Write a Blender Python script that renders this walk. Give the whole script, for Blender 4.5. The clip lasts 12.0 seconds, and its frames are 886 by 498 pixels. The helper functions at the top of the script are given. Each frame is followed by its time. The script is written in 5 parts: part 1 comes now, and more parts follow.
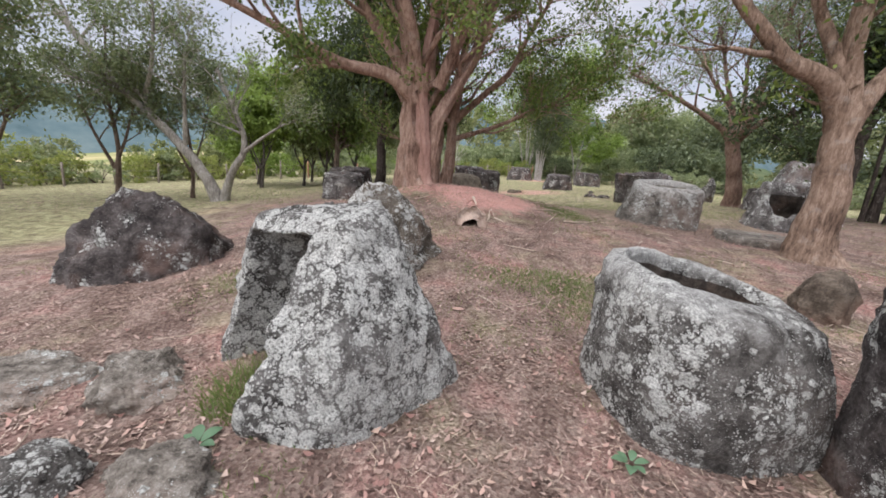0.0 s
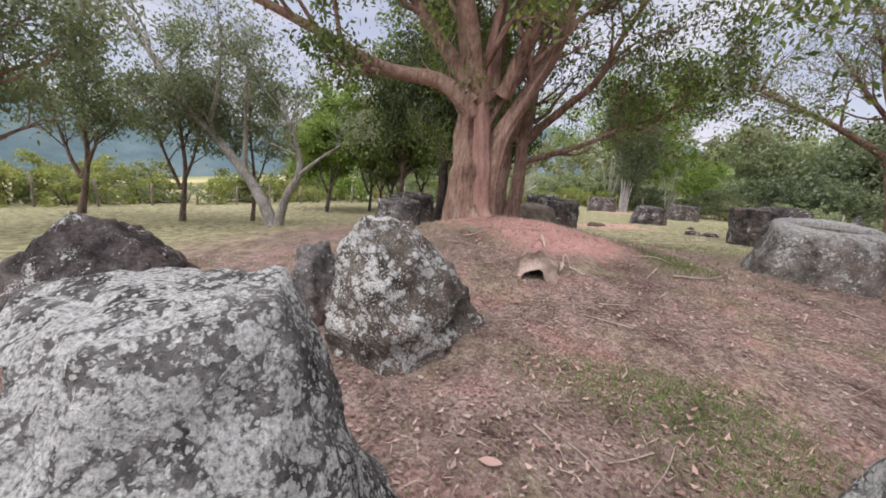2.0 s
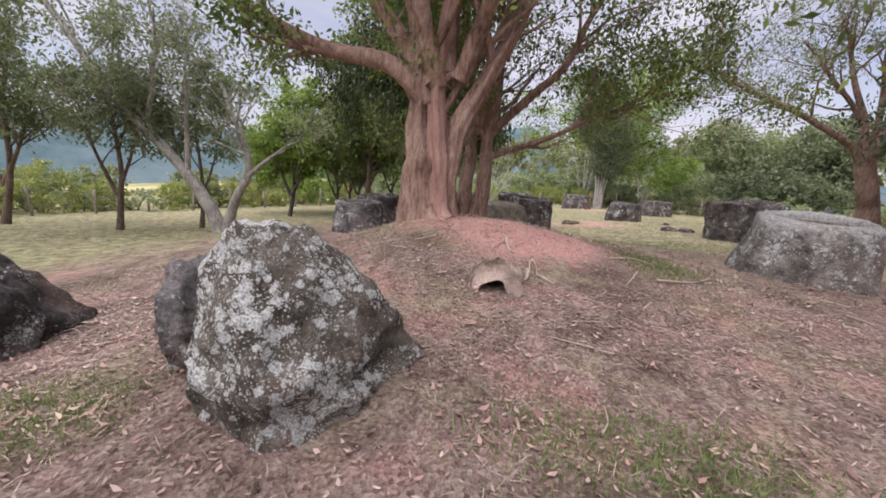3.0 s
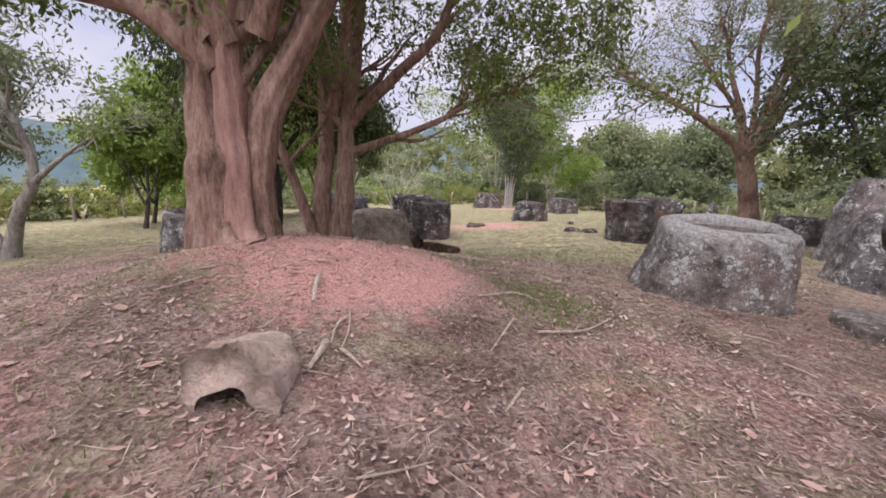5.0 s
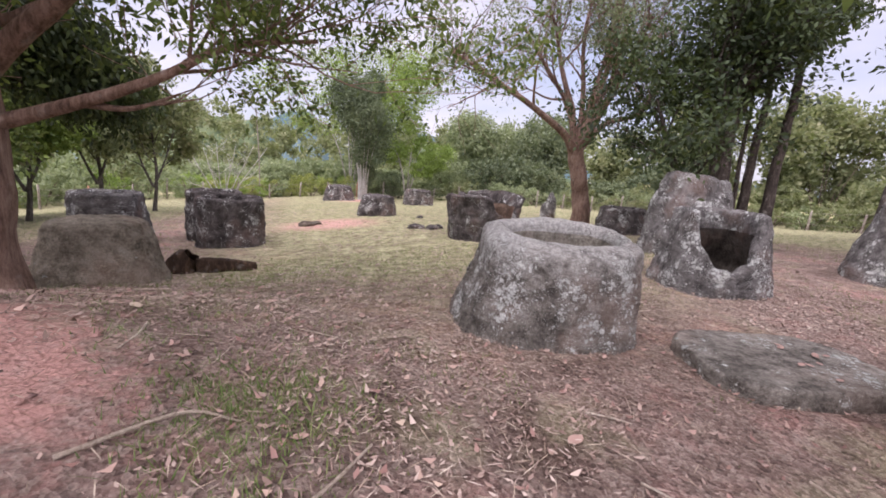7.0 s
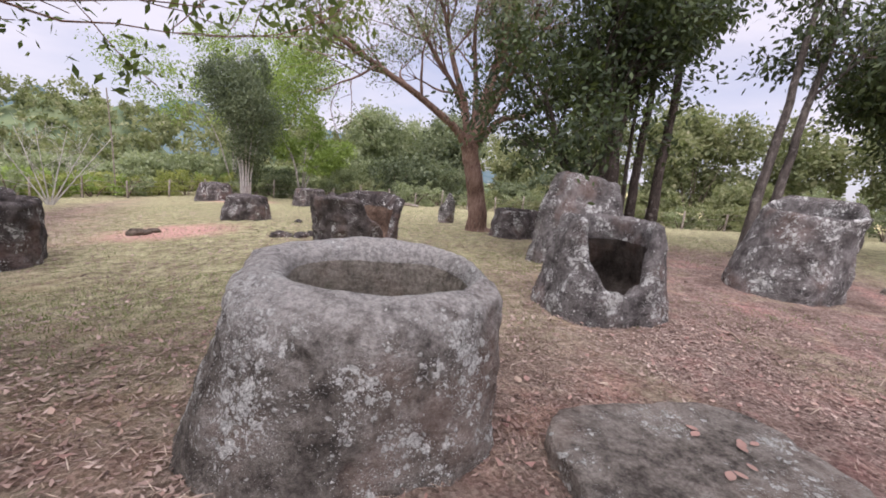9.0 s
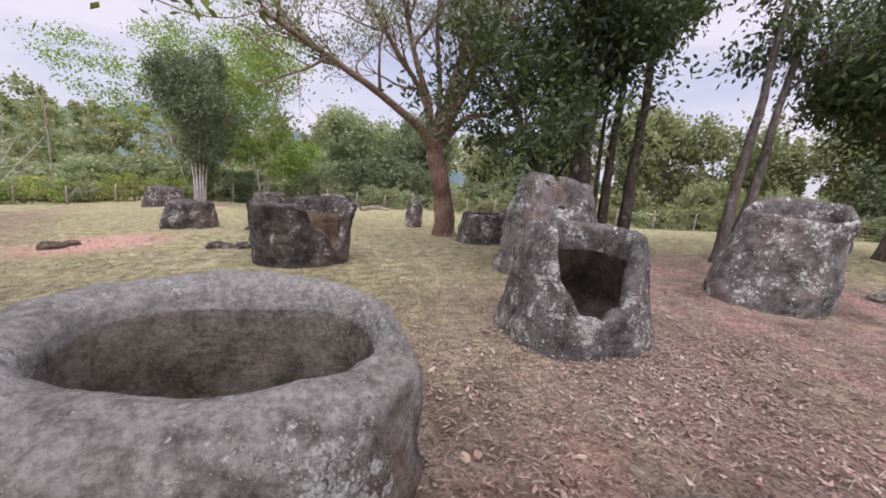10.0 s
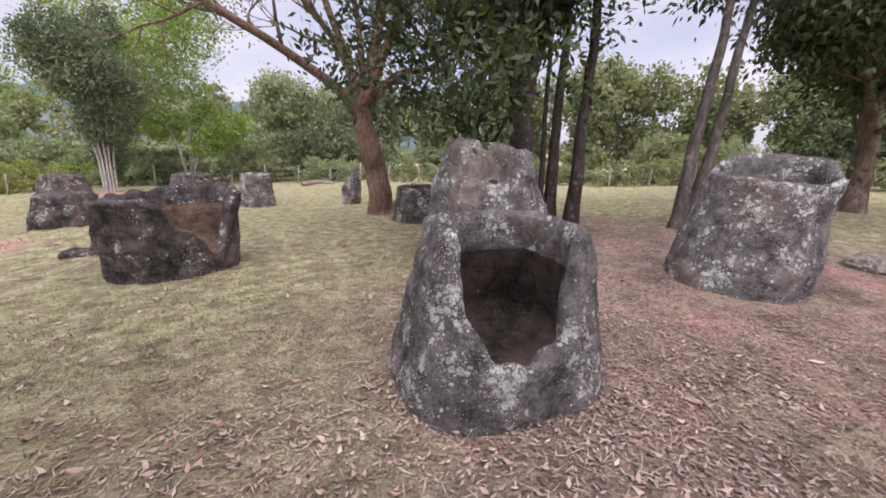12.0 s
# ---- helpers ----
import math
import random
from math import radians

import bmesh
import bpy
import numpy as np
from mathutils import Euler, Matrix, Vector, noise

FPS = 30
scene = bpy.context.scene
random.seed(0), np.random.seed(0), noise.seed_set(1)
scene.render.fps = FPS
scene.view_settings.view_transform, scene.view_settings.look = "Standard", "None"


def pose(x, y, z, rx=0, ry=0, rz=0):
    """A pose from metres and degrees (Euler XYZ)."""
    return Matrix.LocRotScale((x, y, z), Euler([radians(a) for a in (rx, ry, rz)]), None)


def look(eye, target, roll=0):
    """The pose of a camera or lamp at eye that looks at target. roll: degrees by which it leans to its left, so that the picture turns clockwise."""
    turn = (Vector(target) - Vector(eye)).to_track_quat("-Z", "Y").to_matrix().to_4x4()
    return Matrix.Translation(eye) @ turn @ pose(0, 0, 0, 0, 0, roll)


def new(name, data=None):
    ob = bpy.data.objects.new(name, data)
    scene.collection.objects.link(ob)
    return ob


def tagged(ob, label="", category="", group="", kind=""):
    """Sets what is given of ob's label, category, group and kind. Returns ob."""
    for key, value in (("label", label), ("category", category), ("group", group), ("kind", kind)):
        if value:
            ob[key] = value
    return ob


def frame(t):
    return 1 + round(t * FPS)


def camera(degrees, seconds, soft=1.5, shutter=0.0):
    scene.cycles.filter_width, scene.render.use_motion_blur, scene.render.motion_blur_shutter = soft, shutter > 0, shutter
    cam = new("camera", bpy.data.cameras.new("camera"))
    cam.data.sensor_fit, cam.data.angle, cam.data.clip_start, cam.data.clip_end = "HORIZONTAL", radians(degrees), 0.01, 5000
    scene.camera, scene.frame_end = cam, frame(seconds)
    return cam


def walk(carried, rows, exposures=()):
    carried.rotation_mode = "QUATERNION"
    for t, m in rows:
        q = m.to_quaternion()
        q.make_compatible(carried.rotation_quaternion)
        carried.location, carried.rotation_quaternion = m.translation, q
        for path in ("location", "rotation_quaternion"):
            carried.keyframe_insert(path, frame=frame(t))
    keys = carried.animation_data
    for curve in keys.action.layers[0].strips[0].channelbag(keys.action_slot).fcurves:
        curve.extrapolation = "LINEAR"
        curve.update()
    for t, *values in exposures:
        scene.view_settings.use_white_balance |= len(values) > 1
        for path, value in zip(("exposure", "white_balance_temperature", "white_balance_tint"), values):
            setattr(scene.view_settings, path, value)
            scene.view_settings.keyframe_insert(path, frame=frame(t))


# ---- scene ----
cam = camera(95.1, 12.0, soft=1.75)
METRES, EYE, TILT, LEAN, TURN = 11.2, 1.5, 0.0, 0.0, 0.0
ROWS = [
    (0.0, 0.0, 0.0, 0.0, 1.29, -15.3, -4.73),
    (0.5, 0.0048, 0.0397, -0.0017, 6.0, -14.73, -4.64),
    (1.0, 0.0111, 0.0803, -0.0031, 10.12, -13.86, -4.78),
    (1.5, 0.0156, 0.1194, -0.0047, 12.51, -13.03, -4.93),
    (2.0, 0.0178, 0.1634, -0.0087, 11.96, -12.47, -5.12),
    (2.5, 0.0251, 0.2019, -0.0135, 10.61, -12.01, -4.76),
    (3.0, 0.036, 0.2425, -0.0167, 8.75, -12.03, -4.18),
    (5.0, 0.1136, 0.4062, -0.0122, -2.14, -11.37, -3.66),
    (5.5, 0.1402, 0.4437, -0.0082, -6.54, -10.95, -3.79),
    (6.0, 0.1659, 0.4817, -0.006, -11.61, -10.67, -4.06),
    (6.5, 0.1975, 0.5155, -0.0055, -16.02, -11.0, -4.19),
    (7.0, 0.2252, 0.5499, -0.0058, -20.61, -11.54, -4.39),
    (7.5, 0.2551, 0.5775, -0.0047, -24.57, -11.98, -4.46),
    (9.5, 0.3903, 0.6663, -0.0025, -34.49, -10.05, -5.42),
    (10.0, 0.4225, 0.6913, -0.001, -36.13, -10.04, -4.97),
    (10.5, 0.4583, 0.7126, -0.0013, -37.06, -11.21, -3.85),
    (11.0, 0.4894, 0.7321, 0.0001, -38.54, -12.35, -2.74),
    (11.5, 0.5182, 0.7474, 0.0102, -40.32, -13.95, -2.09),
    (12.0, 0.5514, 0.7503, 0.0112, -41.68, -14.54, -1.92),
]
walk(cam, [(t, pose(0, 0, EYE, TILT, LEAN, TURN) @ pose(METRES * x, METRES * y, METRES * z, 90 + pitch, roll, yaw)) for t, x, y, z, yaw, pitch, roll in ROWS],
     exposures=[(0.0, 0.74, 6100, 15), (3.0, 0.78, 6150, 21), (5.5, 0.87, 6150, 26), (7.5, 1.02, 6100, 26), (10.0, 0.82, 6150, 24), (12.0, 0.9, 6150, 25)])

# ---- light: a bright overcast sky ----
SUN_EL, SUN_AZ = 62.0, 225.0
world = bpy.data.worlds.new("sky")
scene.world = world
world.use_nodes = True
wn, wl = world.node_tree.nodes, world.node_tree.links
wn.clear()
w_out = wn.new("ShaderNodeOutputWorld")
w_bg = wn.new("ShaderNodeBackground")
w_sky = wn.new("ShaderNodeTexSky")
w_sky.sky_type, w_sky.sun_disc = "NISHITA", False
w_sky.sun_elevation, w_sky.sun_rotation = radians(SUN_EL), radians(SUN_AZ)
w_tc = wn.new("ShaderNodeTexCoord")
w_map = wn.new("ShaderNodeMapping")
w_map.inputs["Scale"].default_value = (1.0, 1.0, 3.0)
w_noise = wn.new("ShaderNodeTexNoise")
w_noise.inputs["Scale"].default_value, w_noise.inputs["Detail"].default_value = 2.2, 6.0
w_ramp = wn.new("ShaderNodeValToRGB")
w_ramp.color_ramp.elements[0].position, w_ramp.color_ramp.elements[1].position = 0.32, 0.62
w_ramp.color_ramp.elements[0].color, w_ramp.color_ramp.elements[1].color = (0.62, 0.62, 0.62, 1), (0.97, 0.97, 0.97, 1)
w_mix = wn.new("ShaderNodeMix")
w_mix.data_type = "RGBA"
w_cloud = wn.new("ShaderNodeValToRGB")
w_cloud.color_ramp.elements[0].position, w_cloud.color_ramp.elements[1].position = 0.38, 0.62
w_cloud.color_ramp.elements[0].color, w_cloud.color_ramp.elements[1].color = (0.74, 0.74, 0.79, 1), (1.0, 0.99, 1.01, 1)
w_bright = wn.new("ShaderNodeVectorMath")
w_bright.operation = "SCALE"
w_bright.inputs["Scale"].default_value = 4.85
w_bg.inputs["Strength"].default_value = 0.1
wl.new(w_tc.outputs["Generated"], w_map.inputs["Vector"])
wl.new(w_map.outputs["Vector"], w_noise.inputs["Vector"])
wl.new(w_noise.outputs["Fac"], w_ramp.inputs["Fac"])
wl.new(w_ramp.outputs["Color"], w_mix.inputs["Factor"])
wl.new(w_sky.outputs["Color"], w_mix.inputs["A"])
wl.new(w_noise.outputs["Fac"], w_cloud.inputs["Fac"])
wl.new(w_cloud.outputs["Color"], w_bright.inputs[0])
wl.new(w_bright.outputs["Vector"], w_mix.inputs["B"])
wl.new(w_mix.outputs["Result"], w_bg.inputs["Color"])
wl.new(w_bg.outputs["Background"], w_out.inputs["Surface"])
sun = new("sun", bpy.data.lights.new("sun", "SUN"))
sun.data.energy, sun.data.angle, sun.data.color = 3.4, radians(95), (1.0, 0.96, 0.9)
az, el = radians(SUN_AZ), radians(SUN_EL)
sun_from = Vector((math.sin(az) * math.cos(el), math.cos(az) * math.cos(el), math.sin(el)))
sun.matrix_world = look(sun_from * 50, (0, 0, 0))


# ---- materials ----
def ramp(nt, stops):
    n = nt.nodes.new("ShaderNodeValToRGB")
    els = n.color_ramp.elements
    while len(els) < len(stops):
        els.new(0.5)
    for e, (p, c) in zip(els, stops):
        e.position, e.color = p, (*c, 1)
    return n


def basic(name, rough=0.9, spec=0.25):
    m = bpy.data.materials.new(name)
    m.use_nodes = True
    nt = m.node_tree
    b = nt.nodes["Principled BSDF"]
    b.inputs["Roughness"].default_value = rough
    b.inputs["Specular IOR Level"].default_value = spec
    return m, nt, b


def tex(nt, kind, scale, detail=6.0, rough=0.6, vec=None, **kw):
    n = nt.nodes.new(kind)
    n.inputs["Scale"].default_value = scale
    if "Detail" in n.inputs and kind != "ShaderNodeTexVoronoi":
        n.inputs["Detail"].default_value, n.inputs["Roughness"].default_value = detail, rough
    if vec is not None:
        nt.links.new(vec, n.inputs["Vector"])
    return n


def math_node(nt, op, a, b=None, clamp=False):
    n = nt.nodes.new("ShaderNodeMath")
    n.operation, n.use_clamp = op, clamp
    for i, v in enumerate((a, b)):
        if v is None:
            continue
        if isinstance(v, (int, float)):
            n.inputs[i].default_value = v
        else:
            nt.links.new(v, n.inputs[i])
    return n.outputs[0]


def mix_col(nt, fac, a, b, mode="MIX"):
    n = nt.nodes.new("ShaderNodeMix")
    n.data_type, n.blend_type = "RGBA", mode
    for key, v in (("Factor", fac), ("A", a), ("B", b)):
        if isinstance(v, (int, float)):
            n.inputs[key].default_value = v
        elif isinstance(v, tuple):
            n.inputs[key].default_value = (*v, 1)
        else:
            nt.links.new(v, n.inputs[key])
    return n.outputs["Result"]


def step_map(nt, v, lo, hi):
    n = nt.nodes.new("ShaderNodeMapRange")
    n.interpolation_type = "SMOOTHSTEP"
    n.inputs["From Min"].default_value, n.inputs["From Max"].default_value = lo, hi
    nt.links.new(v, n.inputs["Value"])
    return n.outputs["Result"]


def bump(nt, b, h, strength, dist):
    n = nt.nodes.new("ShaderNodeBump")
    n.inputs["Strength"].default_value, n.inputs["Distance"].default_value = strength, dist
    nt.links.new(h, n.inputs["Height"])
    nt.links.new(n.outputs["Normal"], b.inputs["Normal"])


def coords(nt, what="Object"):
    return nt.nodes.new("ShaderNodeTexCoord").outputs[what]


def stone(name, dark, mid, light, lichen, patch=7.0, moss=0.25, red=0.0, worn=None):
    """Weathered sandstone: grain, dark stains, pale lichen discs and a little moss."""
    m, nt, b = basic(name, 0.92, 0.15)
    v = coords(nt)
    big = tex(nt, "ShaderNodeTexNoise", 2.2, 5, 0.6, v)
    fine = tex(nt, "ShaderNodeTexNoise", 38.0, 8, 0.75, v)
    blot = tex(nt, "ShaderNodeTexNoise", 8.5, 6, 0.7, v)
    r = ramp(nt, [(0.41, dark), (0.5, mid), (0.59, light)])
    s = math_node(nt, "ADD", math_node(nt, "MULTIPLY", big.outputs["Fac"], 0.3), math_node(nt, "MULTIPLY", fine.outputs["Fac"], 0.35))
    s = math_node(nt, "ADD", s, math_node(nt, "MULTIPLY", blot.outputs["Fac"], 0.35))
    nt.links.new(s, r.inputs["Fac"])
    col = r.outputs["Color"]
    # strata
    mp = nt.nodes.new("ShaderNodeMapping")
    mp.inputs["Scale"].default_value = (0.7, 0.7, 7.0)
    nt.links.new(v, mp.inputs["Vector"])
    strat = tex(nt, "ShaderNodeTexNoise", 3.0, 5, 0.6, mp.outputs["Vector"])
    col = mix_col(nt, math_node(nt, "MULTIPLY", step_map(nt, strat.outputs["Fac"], 0.5, 0.7), 0.35), col, dark)
    if red:
        rn = tex(nt, "ShaderNodeTexNoise", 1.3, 4, 0.6, v)
        col = mix_col(nt, math_node(nt, "MULTIPLY", step_map(nt, rn.outputs["Fac"], 0.48, 0.66), red), col, (0.30, 0.16, 0.11))
    # weathering pits
    pit = tex(nt, "ShaderNodeTexVoronoi", 80.0, vec=v)
    pits = math_node(nt, "MULTIPLY", math_node(nt, "SUBTRACT", 1.0, step_map(nt, pit.outputs["Distance"], 0.1, 0.4)), step_map(nt, blot.outputs["Fac"], 0.5, 0.62))
    col = mix_col(nt, math_node(nt, "MULTIPLY", pits, 0.5), col, tuple(c * 0.5 for c in dark))
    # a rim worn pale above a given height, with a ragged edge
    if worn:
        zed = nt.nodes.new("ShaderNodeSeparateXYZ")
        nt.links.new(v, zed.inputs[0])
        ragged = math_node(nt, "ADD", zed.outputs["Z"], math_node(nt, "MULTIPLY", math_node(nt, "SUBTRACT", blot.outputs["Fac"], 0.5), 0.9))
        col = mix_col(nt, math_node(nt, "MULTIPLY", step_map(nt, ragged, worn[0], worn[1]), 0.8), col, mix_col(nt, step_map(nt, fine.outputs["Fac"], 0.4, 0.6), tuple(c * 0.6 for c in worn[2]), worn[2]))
    # lichen discs: two sizes, ragged edges
    wob = tex(nt, "ShaderNodeTexNoise", 14.0, 5, 0.7, v)
    warp = nt.nodes.new("ShaderNodeVectorMath")
    warp.operation = "MULTIPLY_ADD"
    nt.links.new(wob.outputs["Color"], warp.inputs[0])
    warp.inputs[1].default_value = (0.06, 0.06, 0.06)
    nt.links.new(v, warp.inputs[2])
    cover = tex(nt, "ShaderNodeTexNoise", 3.2, 5, 0.65, v)
    masks = []
    for sc, size, shift in ((patch, 0.52, 0.0), (patch * 2.3, 0.5, 0.03), (patch * 5.5, 0.46, -0.02)):
        vo = tex(nt, "ShaderNodeTexVoronoi", sc, vec=warp.outputs["Vector"])
        lim = math_node(nt, "MULTIPLY", step_map(nt, cover.outputs["Fac"], 0.60 - 0.42 * lichen + shift, 0.95 - 0.42 * lichen + shift), size)
        masks.append(math_node(nt, "MULTIPLY", math_node(nt, "SUBTRACT", lim, vo.outputs["Distance"]), 14.0, True))
    mk = math_node(nt, "MAXIMUM", math_node(nt, "MAXIMUM", masks[0], masks[1]), masks[2])
    speck = tex(nt, "ShaderNodeTexNoise", 75.0, 4, 0.7, v)
    lc = ramp(nt, [(0.34, (0.25, 0.253, 0.23)), (0.48, (0.52, 0.525, 0.49)), (0.64, (0.8, 0.8, 0.76))])
    nt.links.new(speck.outputs["Fac"], lc.inputs["Fac"])
    mk2 = math_node(nt, "MULTIPLY", mk, step_map(nt, speck.outputs["Fac"], 0.28, 0.46))
    col = mix_col(nt, mk2, col, lc.outputs["Color"])
    if moss:
        mo = tex(nt, "ShaderNodeTexNoise", 3.1, 6, 0.7, v)
        col = mix_col(nt, math_node(nt, "MULTIPLY", step_map(nt, mo.outputs["Fac"], 0.6, 0.72), moss), col, (0.10, 0.115, 0.045))
    nt.links.new(col, b.inputs["Base Color"])
    h = math_node(nt, "ADD", math_node(nt, "MULTIPLY", fine.outputs["Fac"], 0.9), math_node(nt, "MULTIPLY", mk2, 0.25))
    h = math_node(nt, "ADD", h, math_node(nt, "MULTIPLY", blot.outputs["Fac"], 1.2))
    h = math_node(nt, "ADD", h, math_node(nt, "MULTIPLY", strat.outputs["Fac"], 0.5))
    h = math_node(nt, "SUBTRACT", h, math_node(nt, "MULTIPLY", pits, 0.5))
    bump(nt, b, h, 1.0, 0.045)
    return m


STONE_LICHEN = stone("stone_lichen", (0.045, 0.042, 0.038), (0.165, 0.158, 0.147), (0.31, 0.3, 0.282), 0.98, 10.0)
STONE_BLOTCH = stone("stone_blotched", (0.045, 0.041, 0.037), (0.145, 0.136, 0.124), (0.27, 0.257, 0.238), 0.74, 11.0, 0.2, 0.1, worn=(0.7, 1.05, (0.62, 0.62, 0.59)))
STONE_GREY = stone("stone_grey", (0.085, 0.074, 0.062), (0.28, 0.25, 0.212), (0.48, 0.445, 0.395), 0.5, 13.0, 0.2, 0.3)
STONE_DARK = stone("stone_dark", (0.026, 0.023, 0.022), (0.085, 0.073, 0.068), (0.2, 0.18, 0.17), 0.52, 17.0, 0.15, 0.22)
STONE_BROWN = stone("stone_brown", (0.06, 0.048, 0.038), (0.15, 0.122, 0.095), (0.26, 0.215, 0.17), 0.2, 8.0, 0.6, 0.3)
# brownish inside stone, its colour darkened further to deepen the shade in hollows
STONE_INNER_SHADED = stone("stone_inner_shaded", (0.03, 0.025, 0.021), (0.075, 0.062, 0.052), (0.13, 0.112, 0.095), 0.1, 8.0, 0.1, 0.2)
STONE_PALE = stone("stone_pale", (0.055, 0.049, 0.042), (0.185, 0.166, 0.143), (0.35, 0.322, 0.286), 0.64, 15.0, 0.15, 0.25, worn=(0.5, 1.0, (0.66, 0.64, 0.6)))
STONE_HOLLOW = stone("stone_hollow", (0.11, 0.098, 0.08), (0.27, 0.243, 0.2), (0.43, 0.395, 0.335), 0.15, 9.0, 0.3, 0.15)
STONE_STRATA = stone("stone_banded", (0.05, 0.042, 0.033), (0.15, 0.128, 0.102), (0.3, 0.27, 0.225), 0.8, 11.0, 0.45, 0.25)
STONE_TAWNY = stone("stone_tawny", (0.07, 0.048, 0.034), (0.16, 0.11, 0.08), (0.26, 0.186, 0.138), 0.1, 9.0, 0.1, 0.3)
STONE_OLIVE = stone("stone_olive", (0.12, 0.1, 0.075), (0.28, 0.24, 0.185), (0.44, 0.385, 0.31), 0.25, 9.0, 0.4, 0.25)
STONE_MIXED = stone("stone_mixed", (0.05, 0.046, 0.043), (0.155, 0.143, 0.135), (0.3, 0.282, 0.268), 0.62, 14.0, 0.2, 0.25)


def ground_material():
    m, nt, b = basic("leaf_strewn_earth", 0.97, 0.08)
    geo = nt.nodes.new("ShaderNodeNewGeometry")
    v = geo.outputs["Position"]
    sep = nt.nodes.new("ShaderNodeSeparateXYZ")
    nt.links.new(v, sep.inputs[0])
    big = tex(nt, "ShaderNodeTexNoise", 0.55, 4, 0.6, v)
    med = tex(nt, "ShaderNodeTexNoise", 4.5, 6, 0.7, v)
    fine = tex(nt, "ShaderNodeTexNoise", 46.0, 7, 0.8, v)
    flakes = tex(nt, "ShaderNodeTexVoronoi", 42.0, vec=v)
    earth = ramp(nt, [(0.4, (0.05, 0.036, 0.031)), (0.5, (0.22, 0.163, 0.138)), (0.6, (0.5, 0.405, 0.35))])
    s = math_node(nt, "ADD", math_node(nt, "MULTIPLY", med.outputs["Fac"], 0.45), math_node(nt, "MULTIPLY", fine.outputs["Fac"], 0.55))
    nt.links.new(s, earth.inputs["Fac"])
    col = earth.outputs["Color"]
    fl = ramp(nt, [(0.0, (0.16, 0.105, 0.09)), (0.35, (0.34, 0.25, 0.21)), (0.6, (0.53, 0.44, 0.37)), (0.8, (0.28, 0.195, 0.165)), (1.0, (0.07, 0.05, 0.042))])
    fsep = nt.nodes.new("ShaderNodeSeparateXYZ")
    nt.links.new(flakes.outputs["Color"], fsep.inputs[0])
    nt.links.new(fsep.outputs[0], fl.inputs["Fac"])
    col = mix_col(nt, 0.5, col, fl.outputs["Color"])
    # trodden pinkish stretches and darker damp ones
    tone = ramp(nt, [(0.35, (0.62, 0.57, 0.55)), (0.5, (1.0, 0.97, 0.96)), (0.66, (1.32, 1.03, 1.04))])
    tn = tex(nt, "ShaderNodeTexNoise", 1.1, 5, 0.65, v)
    nt.links.new(tn.outputs["Fac"], tone.inputs["Fac"])
    col = mix_col(nt, 1.0, col, tone.outputs["Color"], "MULTIPLY")
    # short grass: a lawn further north and west, patches on the way
    gcol = ramp(nt, [(0.39, (0.1, 0.11, 0.045)), (0.5, (0.33, 0.325, 0.17)), (0.61, (0.6, 0.55, 0.36))])
    nt.links.new(s, gcol.inputs["Fac"])
    shade = math_node(nt, "MULTIPLY", math_node(nt, "MAXIMUM", math_node(nt, "SUBTRACT", sep.outputs["X"], 7.0), 0.0), 0.7)
    north = step_map(nt, math_node(nt, "SUBTRACT", math_node(nt, "ADD", sep.outputs["Y"], math_node(nt, "MULTIPLY", big.outputs["Fac"], 5.0)), shade), 10.4, 15.5)
    west = step_map(nt, math_node(nt, "SUBTRACT", math_node(nt, "MULTIPLY", big.outputs["Fac"], 4.0), math_node(nt, "ADD", sep.outputs["X"], math_node(nt, "MULTIPLY", sep.outputs["Y"], -0.3))), 9.0, 13.0)
    east = step_map(nt, math_node(nt, "ADD", sep.outputs["X"], math_node(nt, "MULTIPLY", big.outputs["Fac"], 3.0)), 15.0, 19.0)
    pn = tex(nt, "ShaderNodeTexNoise", 0.8, 4, 0.6, v)
    patches = math_node(nt, "MULTIPLY", step_map(nt, pn.outputs["Fac"], 0.5, 0.64), 0.35)
    eastw = step_map(nt, sep.outputs["X"], -0.5, 3.5)
    lawn = math_node(nt, "MAXIMUM", math_node(nt, "MULTIPLY", north, eastw), math_node(nt, "MAXIMUM", west, east))
    thin = step_map(nt, med.outputs["Fac"], 0.30, 0.58)
    gm = math_node(nt, "MAXIMUM", math_node(nt, "MULTIPLY", lawn, math_node(nt, "ADD", 0.35, math_node(nt, "MULTIPLY", thin, 0.65))), math_node(nt, "MULTIPLY", patches, thin))
    col = mix_col(nt, gm, col, gcol.outputs["Color"])
    # bare red termite earth
    def disc(cx, cy, r0, r1):
        d = nt.nodes.new("ShaderNodeVectorMath")
        d.operation = "DISTANCE"
        flat = nt.nodes.new("ShaderNodeCombineXYZ")
        nt.links.new(sep.outputs["X"], flat.inputs[0])
        nt.links.new(sep.outputs["Y"], flat.inputs[1])
        nt.links.new(flat.outputs[0], d.inputs[0])
        d.inputs[1].default_value = (cx, cy, 0)
        dd = math_node(nt, "ADD", d.outputs["Value"], math_node(nt, "MULTIPLY", math_node(nt, "SUBTRACT", med.outputs["Fac"], 0.5), 1.6))
        return step_map(nt, math_node(nt, "MULTIPLY", dd, -1.0), -r1, -r0)
    redm = math_node(nt, "MAXIMUM", disc(0.65, 8.25, 0.75, 1.35), disc(-0.35, 8.6, 0.5, 1.0))
    redm = math_node(nt, "MAXIMUM", redm, math_node(nt, "MULTIPLY", disc(3.8, 19.7, 0.7, 2.1), 0.85))
    redm = math_node(nt, "MAXIMUM", redm, math_node(nt, "MULTIPLY", disc(7.0, 33.0, 0.6, 2.4), 0.9))
